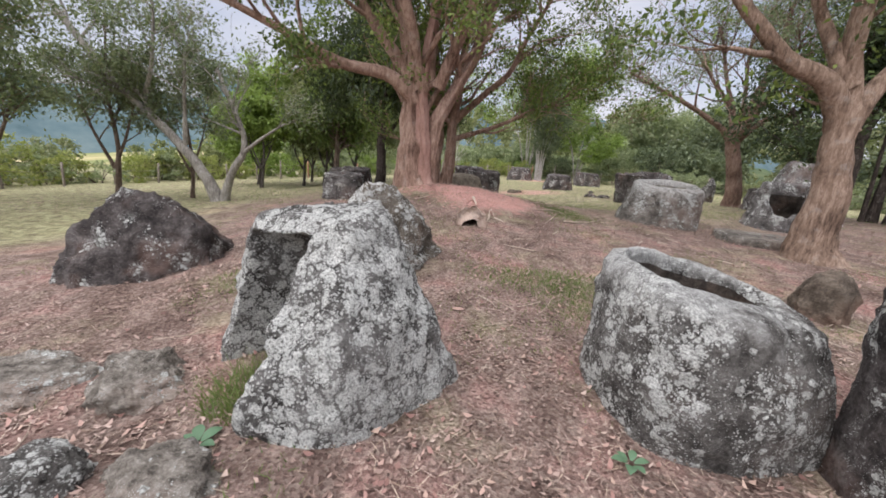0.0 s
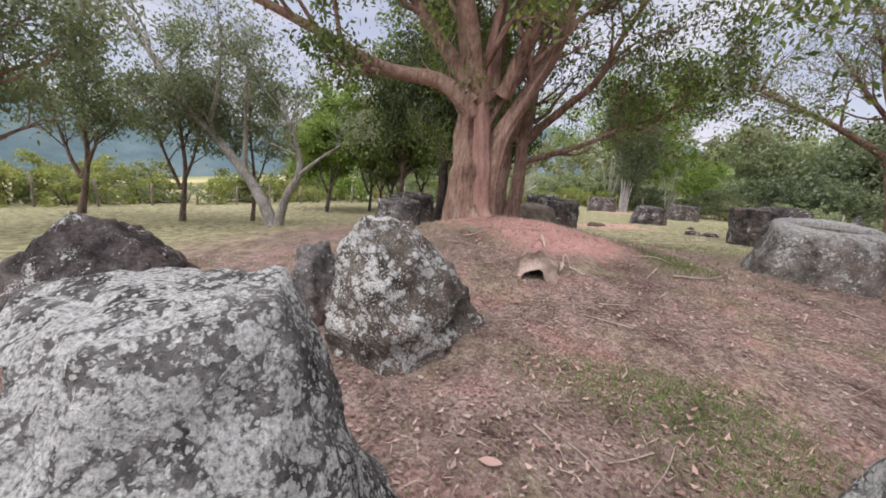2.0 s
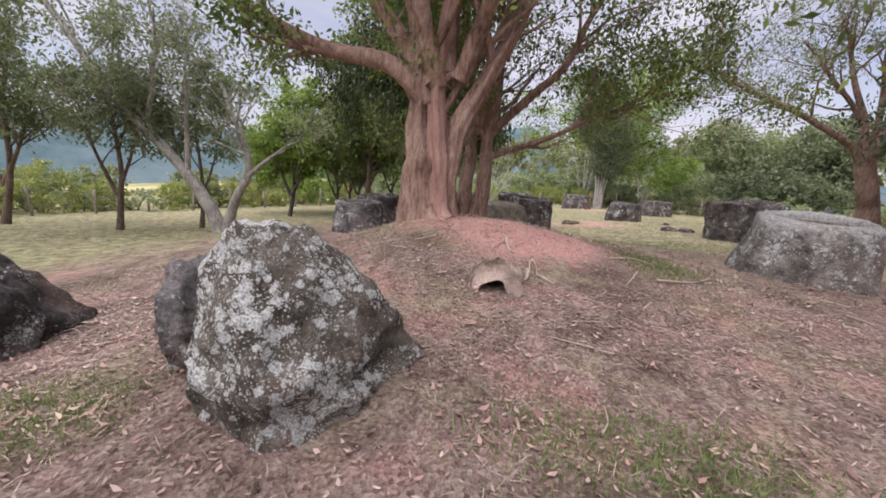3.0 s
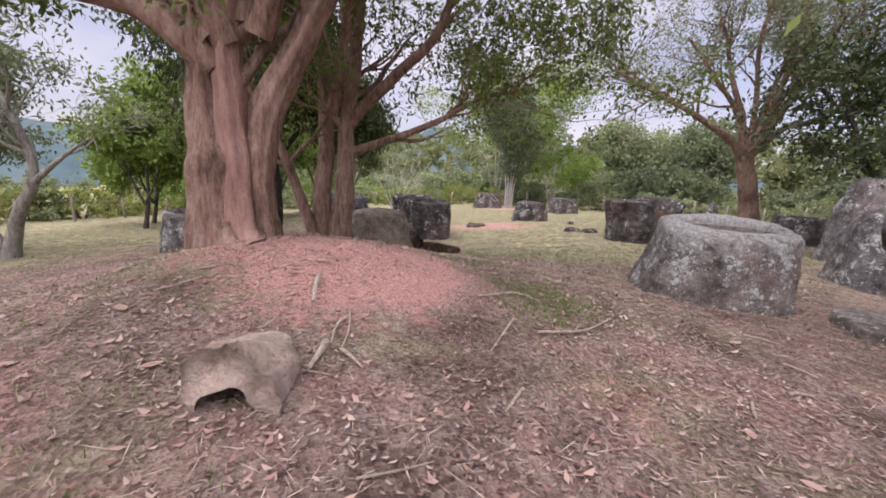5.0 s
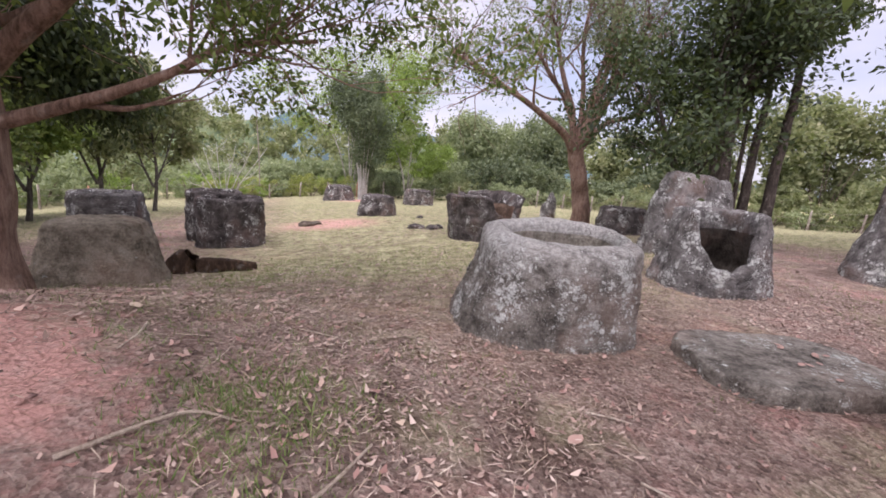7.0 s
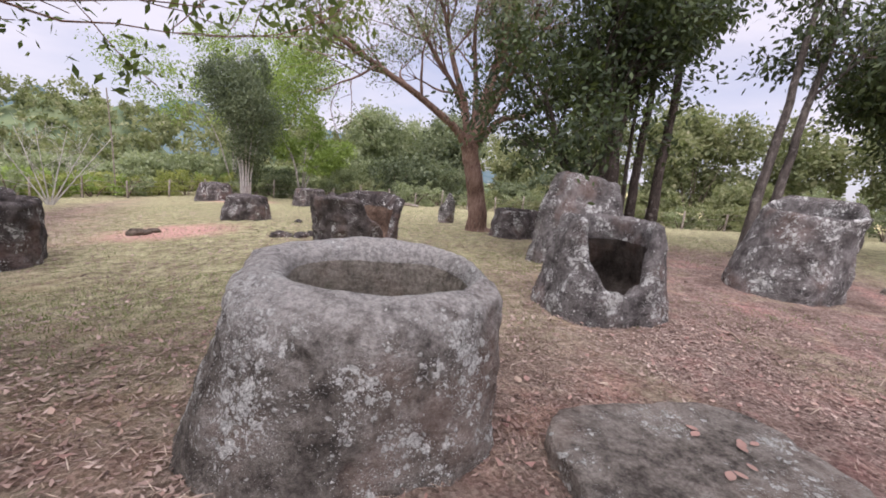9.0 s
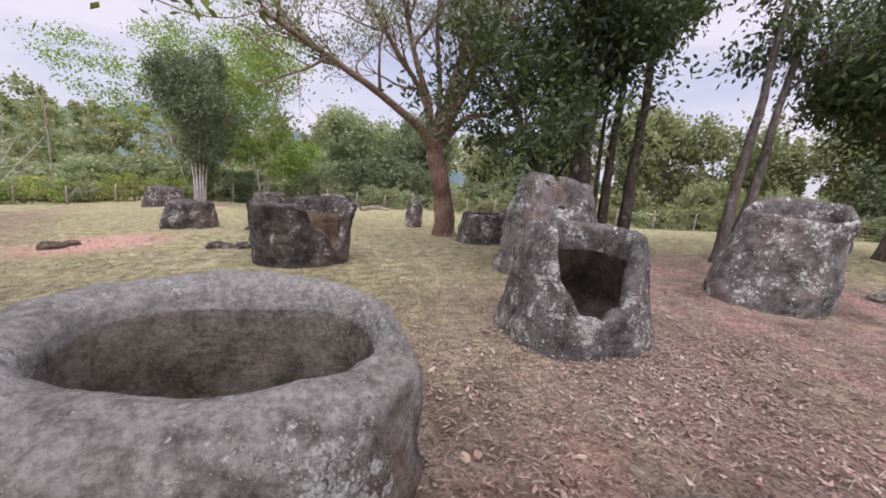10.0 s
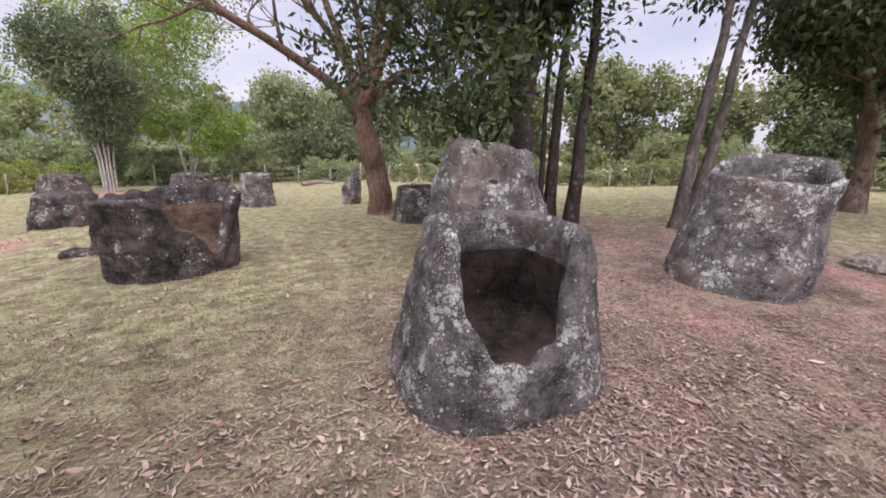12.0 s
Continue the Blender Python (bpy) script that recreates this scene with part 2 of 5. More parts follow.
    rcol = ramp(nt, [(0.3, (0.46, 0.235, 0.195)), (0.55, (0.68, 0.4, 0.345)), (0.75, (0.78, 0.53, 0.47))])
    nt.links.new(s, rcol.inputs["Fac"])
    crack = tex(nt, "ShaderNodeTexVoronoi", 16.0, vec=v)
    crack.feature = "DISTANCE_TO_EDGE"
    rc = mix_col(nt, math_node(nt, "SUBTRACT", 1.0, step_map(nt, crack.outputs["Distance"], 0.0, 0.09)), rcol.outputs["Color"], (0.45, 0.25, 0.205))
    col = mix_col(nt, redm, col, rc)
    # far fields and woods beyond the fence
    far = tex(nt, "ShaderNodeTexNoise", 0.03, 4, 0.6, v)
    fcol = ramp(nt, [(0.36, (0.2, 0.23, 0.09)), (0.5, (0.42, 0.37, 0.19)), (0.62, (0.54, 0.45, 0.27))])
    nt.links.new(far.outputs["Fac"], fcol.inputs["Fac"])
    rad = nt.nodes.new("ShaderNodeVectorMath")
    rad.operation = "DISTANCE"
    nt.links.new(v, rad.inputs[0])
    rad.inputs[1].default_value = (5, 12, 0)
    col = mix_col(nt, step_map(nt, rad.outputs["Value"], 34, 60), col, fcol.outputs["Color"])
    nt.links.new(col, b.inputs["Base Color"])
    h = math_node(nt, "ADD", fine.outputs["Fac"], math_node(nt, "MULTIPLY", flakes.outputs["Distance"], 0.7))
    bump(nt, b, h, 1.0, 0.033)
    return m


GROUND = ground_material()


def bark(name, a, bcol, c, scale=6.0, stain=(0.45, 0.42, 0.38), amount=0.3):
    m, nt, b = basic(name, 0.93, 0.12)
    v = coords(nt)
    mp = nt.nodes.new("ShaderNodeMapping")
    mp.inputs["Scale"].default_value = (1, 1, 0.22)
    nt.links.new(v, mp.inputs["Vector"])
    n1 = tex(nt, "ShaderNodeTexNoise", scale * 3, 8, 0.75, mp.outputs["Vector"])
    n2 = tex(nt, "ShaderNodeTexNoise", 1.6, 5, 0.65, v)
    r = ramp(nt, [(0.38, a), (0.5, bcol), (0.62, c)])
    s = math_node(nt, "ADD", math_node(nt, "MULTIPLY", n1.outputs["Fac"], 0.6), math_node(nt, "MULTIPLY", n2.outputs["Fac"], 0.4))
    nt.links.new(s, r.inputs["Fac"])
    n3 = tex(nt, "ShaderNodeTexNoise", 5.5, 6, 0.7, v)
    col = mix_col(nt, math_node(nt, "MULTIPLY", step_map(nt, n3.outputs["Fac"], 0.55, 0.68), amount), r.outputs["Color"], stain)
    n4 = tex(nt, "ShaderNodeTexNoise", scale * 9, 5, 0.7, v)
    flaw = math_node(nt, "MULTIPLY", step_map(nt, n4.outputs["Fac"], 0.56, 0.66), 0.45)
    col = mix_col(nt, flaw, col, a)
    nt.links.new(col, b.inputs["Base Color"])
    bump(nt, b, math_node(nt, "ADD", n1.outputs["Fac"], math_node(nt, "MULTIPLY", n4.outputs["Fac"], 0.4)), 1.0, 0.045)
    return m


BARK_RED = bark("bark_red", (0.11, 0.068, 0.05), (0.3, 0.195, 0.148), (0.48, 0.345, 0.275))
BARK_WARM = bark("bark_warm", (0.08, 0.054, 0.04), (0.26, 0.18, 0.132), (0.48, 0.36, 0.28))
BARK_PINK = bark("bark_pink", (0.2, 0.112, 0.088), (0.345, 0.208, 0.168), (0.46, 0.3, 0.25), 3.0, amount=0.1)
BARK_RUST = bark("bark_rust", (0.075, 0.046, 0.036), (0.19, 0.122, 0.094), (0.31, 0.22, 0.175))
BARK_BROWN = bark("bark_brown", (0.06, 0.042, 0.033), (0.15, 0.11, 0.085), (0.26, 0.20, 0.16))
BARK_PALE = bark("bark_pale", (0.14, 0.125, 0.108), (0.32, 0.295, 0.26), (0.52, 0.49, 0.45))
BARK_TAUPE = bark("bark_taupe", (0.04, 0.034, 0.03), (0.1, 0.086, 0.076), (0.19, 0.165, 0.145))
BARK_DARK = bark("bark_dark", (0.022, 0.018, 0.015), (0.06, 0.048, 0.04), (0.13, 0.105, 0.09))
WHITE_STEM = bark("bark_white", (0.3, 0.28, 0.25), (0.48, 0.46, 0.42), (0.62, 0.6, 0.56))


def foliage(name, cols, trans=0.35):
    m, nt, b = basic(name, 0.6, 0.3)
    geo = nt.nodes.new("ShaderNodeNewGeometry")
    r = ramp(nt, [(i / (len(cols) - 1), c) for i, c in enumerate(cols)])
    big = tex(nt, "ShaderNodeTexNoise", 0.45, 3, 0.6, geo.outputs["Position"])
    f = math_node(nt, "ADD", math_node(nt, "MULTIPLY", geo.outputs["Random Per Island"], 0.6), math_node(nt, "MULTIPLY", math_node(nt, "SUBTRACT", big.outputs["Fac"], 0.3), 1.0), True)
    nt.links.new(f, r.inputs["Fac"])
    nt.links.new(r.outputs["Color"], b.inputs["Base Color"])
    tr = nt.nodes.new("ShaderNodeBsdfTranslucent")
    nt.links.new(mix_col(nt, 0.4, r.outputs["Color"], (0.25, 0.32, 0.04)), tr.inputs["Color"])
    mx = nt.nodes.new("ShaderNodeMixShader")
    mx.inputs[0].default_value = trans
    nt.links.new(b.outputs[0], mx.inputs[1])
    nt.links.new(tr.outputs[0], mx.inputs[2])
    nt.links.new(mx.outputs[0], nt.nodes["Material Output"].inputs["Surface"])
    return m


LEAF_MAIN = foliage("leaves_main", [(0.026, 0.043, 0.017), (0.065, 0.102, 0.029), (0.16, 0.217, 0.058), (0.275, 0.319, 0.087)])
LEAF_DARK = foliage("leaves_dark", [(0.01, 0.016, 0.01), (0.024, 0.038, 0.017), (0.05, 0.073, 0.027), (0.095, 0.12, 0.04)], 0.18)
LEAF_GREY = foliage("leaves_grey", [(0.05, 0.07, 0.042), (0.12, 0.15, 0.09), (0.21, 0.245, 0.145), (0.3, 0.315, 0.2)], 0.4)
LEAF_LIGHT = foliage("leaves_light", [(0.081, 0.127, 0.029), (0.172, 0.253, 0.057), (0.276, 0.38, 0.092), (0.391, 0.483, 0.149)], 0.4)
LEAF_HEDGE = foliage("leaves_hedge", [(0.075, 0.09, 0.048), (0.175, 0.205, 0.1), (0.29, 0.305, 0.16), (0.4, 0.38, 0.23)], 0.45)
# greens paled and greyed to paint haze onto the foliage beyond the fence
LEAF_HAZED = foliage("leaves_hazed", [(0.13, 0.16, 0.1), (0.24, 0.285, 0.165), (0.35, 0.4, 0.23), (0.46, 0.48, 0.31)], 0.5)
LEAF_CYPRESS = foliage("leaves_upright", [(0.035, 0.05, 0.03), (0.08, 0.105, 0.058), (0.14, 0.17, 0.095), (0.21, 0.24, 0.14)], 0.2)
LEAF_YELLOW = foliage("leaves_yellow", [(0.11, 0.135, 0.04), (0.25, 0.285, 0.08), (0.37, 0.395, 0.13), (0.47, 0.44, 0.2)], 0.5)
LITTER = foliage("leaf_litter", [(0.075, 0.048, 0.038), (0.2, 0.13, 0.105), (0.37, 0.265, 0.22), (0.62, 0.51, 0.43)], 0.05)
LITTER_DIM = foliage("leaf_litter_dim", [(0.07, 0.048, 0.04), (0.16, 0.108, 0.09), (0.27, 0.2, 0.165), (0.44, 0.355, 0.3)], 0.05)
LITTER_RED = foliage("leaf_litter_red", [(0.13, 0.065, 0.055), (0.27, 0.15, 0.125), (0.4, 0.27, 0.22), (0.52, 0.4, 0.3)], 0.05)
STRAW = foliage("straw", [(0.16, 0.11, 0.075), (0.34, 0.25, 0.18), (0.52, 0.42, 0.32), (0.66, 0.58, 0.47)], 0.05)
GRASS = foliage("grass_blades", [(0.05, 0.08, 0.02), (0.1, 0.15, 0.04), (0.17, 0.22, 0.07), (0.3, 0.28, 0.12)], 0.25)
TWIG = bark("dry_twig", (0.4, 0.31, 0.24), (0.6, 0.49, 0.39), (0.75, 0.66, 0.55), 14)
POST = bark("weathered_post", (0.14, 0.115, 0.09), (0.27, 0.23, 0.19), (0.42, 0.38, 0.33), 8)
RED_POST = bark("reddish_post", (0.22, 0.11, 0.07), (0.38, 0.2, 0.13), (0.48, 0.3, 0.2), 8)


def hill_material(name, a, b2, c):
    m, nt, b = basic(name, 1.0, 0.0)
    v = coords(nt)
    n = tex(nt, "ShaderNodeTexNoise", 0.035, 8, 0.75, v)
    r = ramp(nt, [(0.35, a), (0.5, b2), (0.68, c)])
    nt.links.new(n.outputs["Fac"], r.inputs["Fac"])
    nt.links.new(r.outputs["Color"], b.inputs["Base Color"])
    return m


# distance haze is painted into this ridge colour as dull blue-green
HILL_HAZED = hill_material("hazed_hill", (0.06, 0.098, 0.108), (0.095, 0.138, 0.148), (0.14, 0.182, 0.182))
HILL_NEAR = hill_material("near_hill", (0.08, 0.12, 0.09), (0.14, 0.18, 0.10), (0.23, 0.25, 0.13))


# ---- shape helpers ----
def smooth(a, b, x):
    """Soft step from 0 at a to 1 at b."""
    u = min(1.0, max(0.0, (x - a) / (b - a)))
    return u * u * (3 - 2 * u)


def ground_z(x, y):
    """Height of the sloping ground, with the earth mound round the big tree."""
    z = -0.22 * (1 - smooth(2.0, 6.0, y))
    yy = max(0.0, y - 10.5)
    z -= 0.055 * min(yy, 11.5) + 0.05 * min(max(0.0, yy - 11.5), 30)
    z -= 0.42 * (1 - smooth(0, 7, x)) * smooth(-6, -1, x) * smooth(9.5, 14.5, y)
    w = max(0.0, -x - 1)
    z -= (0.10 + 0.05 * smooth(4, 8, y)) * min(w, 7) + 0.06 * min(max(0.0, w - 7), 30) + 0.1 * min(max(0.0, w - 37), 160)
    z += 0.022 * min(max(0.0, x - 8), 14) * (1 - smooth(13, 20, y))
    r2 = ((x + 0.3) / (1.5 if x < -0.3 else 2.8)) ** 2 + ((y - 8.6) / (2.1 if y < 8.6 else 1.6)) ** 2
    z += 0.55 * math.exp(-r2 * 0.9)
    return z


def mesh_np(name, verts, faces):
    """A mesh from numpy vertices and equal-sided faces."""
    me = bpy.data.meshes.new(name)
    verts, faces = np.asarray(verts, np.float32), np.asarray(faces, np.int32)
    k = faces.shape[1]
    me.vertices.add(len(verts))
    me.vertices.foreach_set("co", verts.ravel())
    me.loops.add(faces.size)
    me.loops.foreach_set("vertex_index", faces.ravel())
    me.polygons.add(len(faces))
    me.polygons.foreach_set("loop_start", np.arange(0, faces.size, k, dtype=np.int32))
    me.polygons.foreach_set("loop_total", np.full(len(faces), k, np.int32))
    me.update(calc_edges=True)
    return me


def soft(me):
    me.polygons.foreach_set("use_smooth", [True] * len(me.polygons))
    return me


def part(name, me, mat, parent, label=""):
    ob = new(name, me)
    if not me.materials:
        me.materials.append(mat)
    ob.parent = parent
    return tagged(ob, label)


def thing(name, me, mat, at, label, category, group="", kind=""):
    ob = new(name, me)
    if not me.materials:
        me.materials.append(mat)
    ob.location = at
    return tagged(ob, label, category, group, kind)


def empty(name, at, label, category, group="", kind=""):
    ob = new(name)
    ob.location = at
    ob.empty_display_size = 0.2
    return tagged(ob, label, category, group, kind)


def fbm(p, scale, seed, octaves=4):
    return noise.fractal(Vector(p) * scale + Vector((seed * 7.3, seed * 3.1, seed * 5.7)), 0.9, 2.1, octaves, noise_basis="PERLIN_ORIGINAL")


# ---- ground: one sheet to the horizon ----
def spread(lo, hi, stepsize, far, grow=1.16):
    mid = list(np.arange(lo, hi + 1e-6, stepsize))
    out, d, a = [], stepsize, hi
    while a < far:
        d *= grow
        a += d
        out.append(a)
    inn, d, a = [], stepsize, lo
    while a > -far:
        d *= grow
        a -= d
        inn.append(a)
    return inn[::-1] + mid + out


gx, gy = spread(-6, 15, 0.09, 1500), spread(-1, 20, 0.09, 1500)
gv = []
for y in gy:
    for x in gx:
        z = ground_z(x, y)
        z += 0.035 * fbm((x, y, 0), 0.9, 1, 3) + 0.018 * fbm((x, y, 0), 4.0, 2, 3)
        gv.append((x, y, z))
nx, ny = len(gx), len(gy)
idx = np.arange(nx * ny).reshape(ny, nx)
gf = np.stack([idx[:-1, :-1].ravel(), idx[:-1, 1:].ravel(), idx[1:, 1:].ravel(), idx[1:, :-1].ravel()], 1)
thing("ground", soft(mesh_np("ground", gv, gf)), GROUND, (0, 0, 0), "brown earth strewn with dry leaves, thin grass and a red earth mound", "ground", kind="structure")


# ---- hills at the horizon ----
def hill(name, bearing0, bearing1, dist, base, height, seed, mat, label, least=0.05):
    vs, n, rows = [], 160, 14
    for i in range(n + 1):
        a = radians(bearing0 + (bearing1 - bearing0) * i / n)
        prof = 0.55 + 0.75 * fbm((math.sin(a) * 3, math.cos(a) * 3, seed), 1.0, seed, 5)
        prof = max(least, prof) * math.sin(math.pi * min(1, max(0, i / n)) ) ** 0.35 if 0 < i < n else 0.0
        for j in range(rows + 1):
            u = j / rows
            d = dist * (1 + 0.55 * u)
            h = base + height * prof * math.sin(u * math.pi / 2) + height * 0.06 * fbm((d * math.sin(a) / 60, d * math.cos(a) / 60, 0), 1.0, seed, 4) * u
            vs.append((d * math.sin(a), d * math.cos(a), h))
    ii = np.arange((n + 1) * (rows + 1)).reshape(n + 1, rows + 1)
    fs = np.stack([ii[:-1, :-1].ravel(), ii[1:, :-1].ravel(), ii[1:, 1:].ravel(), ii[:-1, 1:].ravel()], 1)
    return thing(name, soft(mesh_np(name, vs, fs)), mat, (0, 0, 0), label, "hill", kind="structure")


hill("backdrop_ridge", -125, 50, 185, -19, 60, 3, HILL_HAZED, "long wooded ridge far beyond the fields, painted hazy blue-green", 0.5)
hill("backdrop_ridge_north", -15, 75, 700, -20, 90, 8, HILL_HAZED, "low hills on the horizon behind the trees, painted hazy blue")
hill("backdrop_slope", -16, 42, 72, -5, 24, 5, HILL_NEAR, "scrubby yellow-green slope rising beyond the fence")


# ---- stones and jars ----
def jar_mesh(name, base_r, top_r, height, top_shift=(0, 0), tilt=(0, 0), wall=0.16, depth=0.6, notch=None, seed=1, rough=0.05, n=150, turn=0.0, power=2.4, belly=0.0, below=0.18, hollow=True, mouth=None):
    """A hewn stone jar: a lofted outer wall, a rounded rim and a hollow. notch(angle) gives the share of the height that is left; mouth (x, y, rx, ry) sets an opening off the middle of the top."""
    rows = []
    outer, inner = 34, 16
    for i in range(n):
        th = 2 * math.pi * i / n
        c, s = math.cos(th), math.sin(th)
        sup = (abs(math.cos(th - turn)) ** power + abs(math.sin(th - turn)) ** power) ** (-1 / power)
        cut = notch(math.degrees(th) % 360) if notch else 1.0
        col = []
        for k in range(outer + 1):
            u = k / outer
            z = -below + (height * cut + below) * u
            f = max(0.0, z / height)
            bulge = belly * math.sin(math.pi * min(1, f))
            rr = [base_r[q] + (top_r[q] - base_r[q]) * f + bulge for q in (0, 1)]
            edge = min(1.0, (1 - u) * (height * cut + below) / (wall * 0.45))
            pull = wall * 0.38 * (1 - math.sqrt(max(0, 1 - (1 - edge) ** 2)))
            x = (rr[0] - pull) * sup * c + top_shift[0] * f
            y = (rr[1] - pull) * sup * s + top_shift[1] * f
            col.append((x, y, z))
        tx, ty, tz = col[-1]
        f = height * cut / height
        if hollow:
            for k in range(1, inner + 1):
                u = k / inner
                z = height * cut - (height * cut - height * (1 - depth)) * min(1.0, u * 1.25)
                z = min(z, height * cut)
                fz = max(0.0, z / height)
                shrink = max(0.0, (u - 0.72) / 0.28)
                if mouth:
                    lip = min(1.0, k / 5)
                    ox, oy = tx - top_shift[0], ty - top_shift[1]
                    mx, my = mouth[0] + mouth[2] * sup * c, mouth[1] + mouth[3] * sup * s
                    deep = max(0.0, (k - 5) / (inner - 5))
                    narrow = (1 - 0.1 * deep) * (1 - 0.97 * max(0.0, (deep - 0.75) / 0.25))
                    px, py = ox + (mx - ox) * lip, oy + (my - oy) * lip
                    if k > 5:
                        px, py = mouth[0] + (mx - mouth[0]) * narrow, mouth[1] + (my - mouth[1]) * narrow
                    col.append((px + top_shift[0], py + top_shift[1], height * cut - 0.03 * lip ** 4 + 0.02 * math.sin(lip * math.pi) - depth * height * min(1.0, deep * 1.3)))
                    continue
                rr = [base_r[q] + (top_r[q] - base_r[q]) * fz - wall * (0.62 + 0.38 * min(1, u * 5)) for q in (0, 1)]
                rr = [max(0.02, q) * (1 - shrink * 0.97) for q in rr]
                z -= 0.05 * shrink * height
                col.append((rr[0] * sup * c + top_shift[0] * fz, rr[1] * sup * s + top_shift[1] * fz, z))
        else:
            for k in range(1, inner + 1):
                u = k / inner
                q = 1 - u * 0.98
                col.append((top_shift[0] * f + (tx - top_shift[0] * f) * q, top_shift[1] * f + (ty - top_shift[1] * f) * q, tz + 0.06 * height * math.sin(u * math.pi / 2)))
        rows.append(col)
    m = len(rows[0])
    vs = []
    for col in rows:
        for x, y, z in col:
            f = max(0.0, z / height)
            z2 = z + f * (tilt[0] * x + tilt[1] * y)
            d = rough * (fbm((x, y, z2), 1.7, seed, 4) + 0.5 * fbm((x, y, z2), 6.0, seed + 3, 4) + 0.22 * fbm((x, y, z2), 17.0, seed + 5, 2))
            r = math.hypot(x, y) + 1e-6
            vs.append((x + x / r * d, y + y / r * d, z2 + 0.6 * rough * fbm((x, y, z2), 3.0, seed + 9, 3) * smooth(0.1, 0.4, f)))
    ii = np.arange(n * m).reshape(n, m)
    jj = np.roll(ii, -1, axis=0)
    fs = np.stack([ii[:, :-1].ravel(), jj[:, :-1].ravel(), jj[:, 1:].ravel(), ii[:, 1:].ravel()], 1)
    if not hollow:
        return soft(mesh_np(name, vs, fs)), None
    keep = outer + (6 if mouth else 4)
    vs = np.array(vs).reshape(n, m, 3)
    parts = []
    for lo, hi in ((0, keep), (keep, m - 1)):
        sub = vs[:, lo:hi + 1].reshape(-1, 3)
        w = hi - lo + 1
        ii = np.arange(n * w).reshape(n, w)
        jj = np.roll(ii, -1, axis=0)
        parts.append(soft(mesh_np(name, sub, np.stack([ii[:, :-1].ravel(), jj[:, :-1].ravel(), jj[:, 1:].ravel(), ii[:, 1:].ravel()], 1))))
    return parts


def jar(x, y, label, mat, sink=0.0, group="stone jars", name="stone_jar", inner=None, spin=0.0, **kw):
    wall, inside = jar_mesh(name, **kw)
    at = (x, y, ground_z(x, y) - sink)
    if inside is None:
        return thing(name, wall, mat, at, label, "stone jar", group)
    root = empty(name, at, label, "stone jar", group)
    root.rotation_euler = (0, 0, radians(spin))
    part("wall", wall, mat, root)
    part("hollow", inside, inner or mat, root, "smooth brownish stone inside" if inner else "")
    return root


def rock_mesh(name, size, seed, cuts=9, level=5, rough=0.12, skew=(0, 0), peak=None):
    """An angular boulder: a ball cut by random planes, then roughened."""
    bm = bmesh.new()
    bmesh.ops.create_icosphere(bm, subdivisions=level, radius=1.0)
    rng = random.Random(seed)
    planes = []
    for _ in range(cuts):
        d = Vector((rng.gauss(0, 1), rng.gauss(0, 1), rng.gauss(0.2, 0.8))).normalized()
        planes.append((d, rng.uniform(0.62, 0.92)))
    for v in bm.verts:
        p = v.co.copy()
        for d, h in planes:
            over = p.dot(d) - h
            if over > 0:
                p -= d * over * 0.9
        p *= 1 + rough * fbm(p, 1.6, seed, 5) + 0.5 * rough * fbm(p, 6, seed + 2, 4)
        if peak:
            p.z *= 1 + peak[2] * math.exp(-((p.x - peak[0]) ** 2 + (p.y - peak[1]) ** 2) * 2.5) * (1 if p.z > 0 else 0)
        p = Vector((p.x * size[0], p.y * size[1], p.z * size[2]))
        p.x += skew[0] * p.z
        p.y += skew[1] * p.z
        v.co = p
    me = bpy.data.meshes.new(name)
    bm.to_mesh(me)
    bm.free()
    return soft(me)


def rock(x, y, size, seed, label, mat, up=0.0, turn=0.0, name="boulder", group="", **kw):
    ob = thing(name, rock_mesh(name, size, seed, **kw), mat, (x, y, ground_z(x, y) + up), label, "boulder", group)
    ob.rotation_euler = (0, 0, radians(turn))
    return ob


def block_mesh(name, corners, seed, rough=0.05, cell=0.05, rounding=3, bands=0.0):
    """A broken block: the hull of a few corners, finely divided, its edges worn round and its faces roughened; bands cuts level ledges."""
    bm = bmesh.new()
    for p in corners:
        bm.verts.new(p)
    res = bmesh.ops.convex_hull(bm, input=bm.verts)
    bmesh.ops.delete(bm, geom=[g for g in res["geom_interior"] if isinstance(g, bmesh.types.BMVert)], context="VERTS")
    for _ in range(7):
        long = [e for e in bm.edges if e.calc_length() > cell * 1.5]
        if not long:
            break
        bmesh.ops.subdivide_edges(bm, edges=long, cuts=1)
        bmesh.ops.triangulate(bm, faces=[f for f in bm.faces if len(f.verts) > 3])
    for _ in range(rounding):
        bmesh.ops.smooth_vert(bm, verts=bm.verts, factor=0.5, use_axis_x=True, use_axis_y=True, use_axis_z=True)
    bm.normal_update()
    moved = []
    for v in bm.verts:
        p = v.co
        d = rough * (fbm(p, 1.8, seed, 4) + 0.55 * fbm(p, 5.5, seed + 3, 4) + 0.25 * fbm(p, 16.0, seed + 5, 3))
        if bands:
            d += bands * (fbm((p.x * 0.3, p.y * 0.3, p.z + 0.12 * p.x), 9.0, seed + 7, 3)) * smooth(0.55, 0.3, p.z)
        moved.append(p + v.normal * d)
    for v, p in zip(bm.verts, moved):
        v.co = p
    bmesh.ops.recalc_face_normals(bm, faces=bm.faces)
    me = bpy.data.meshes.new(name)
    bm.to_mesh(me)
    bm.free()
    return soft(me)


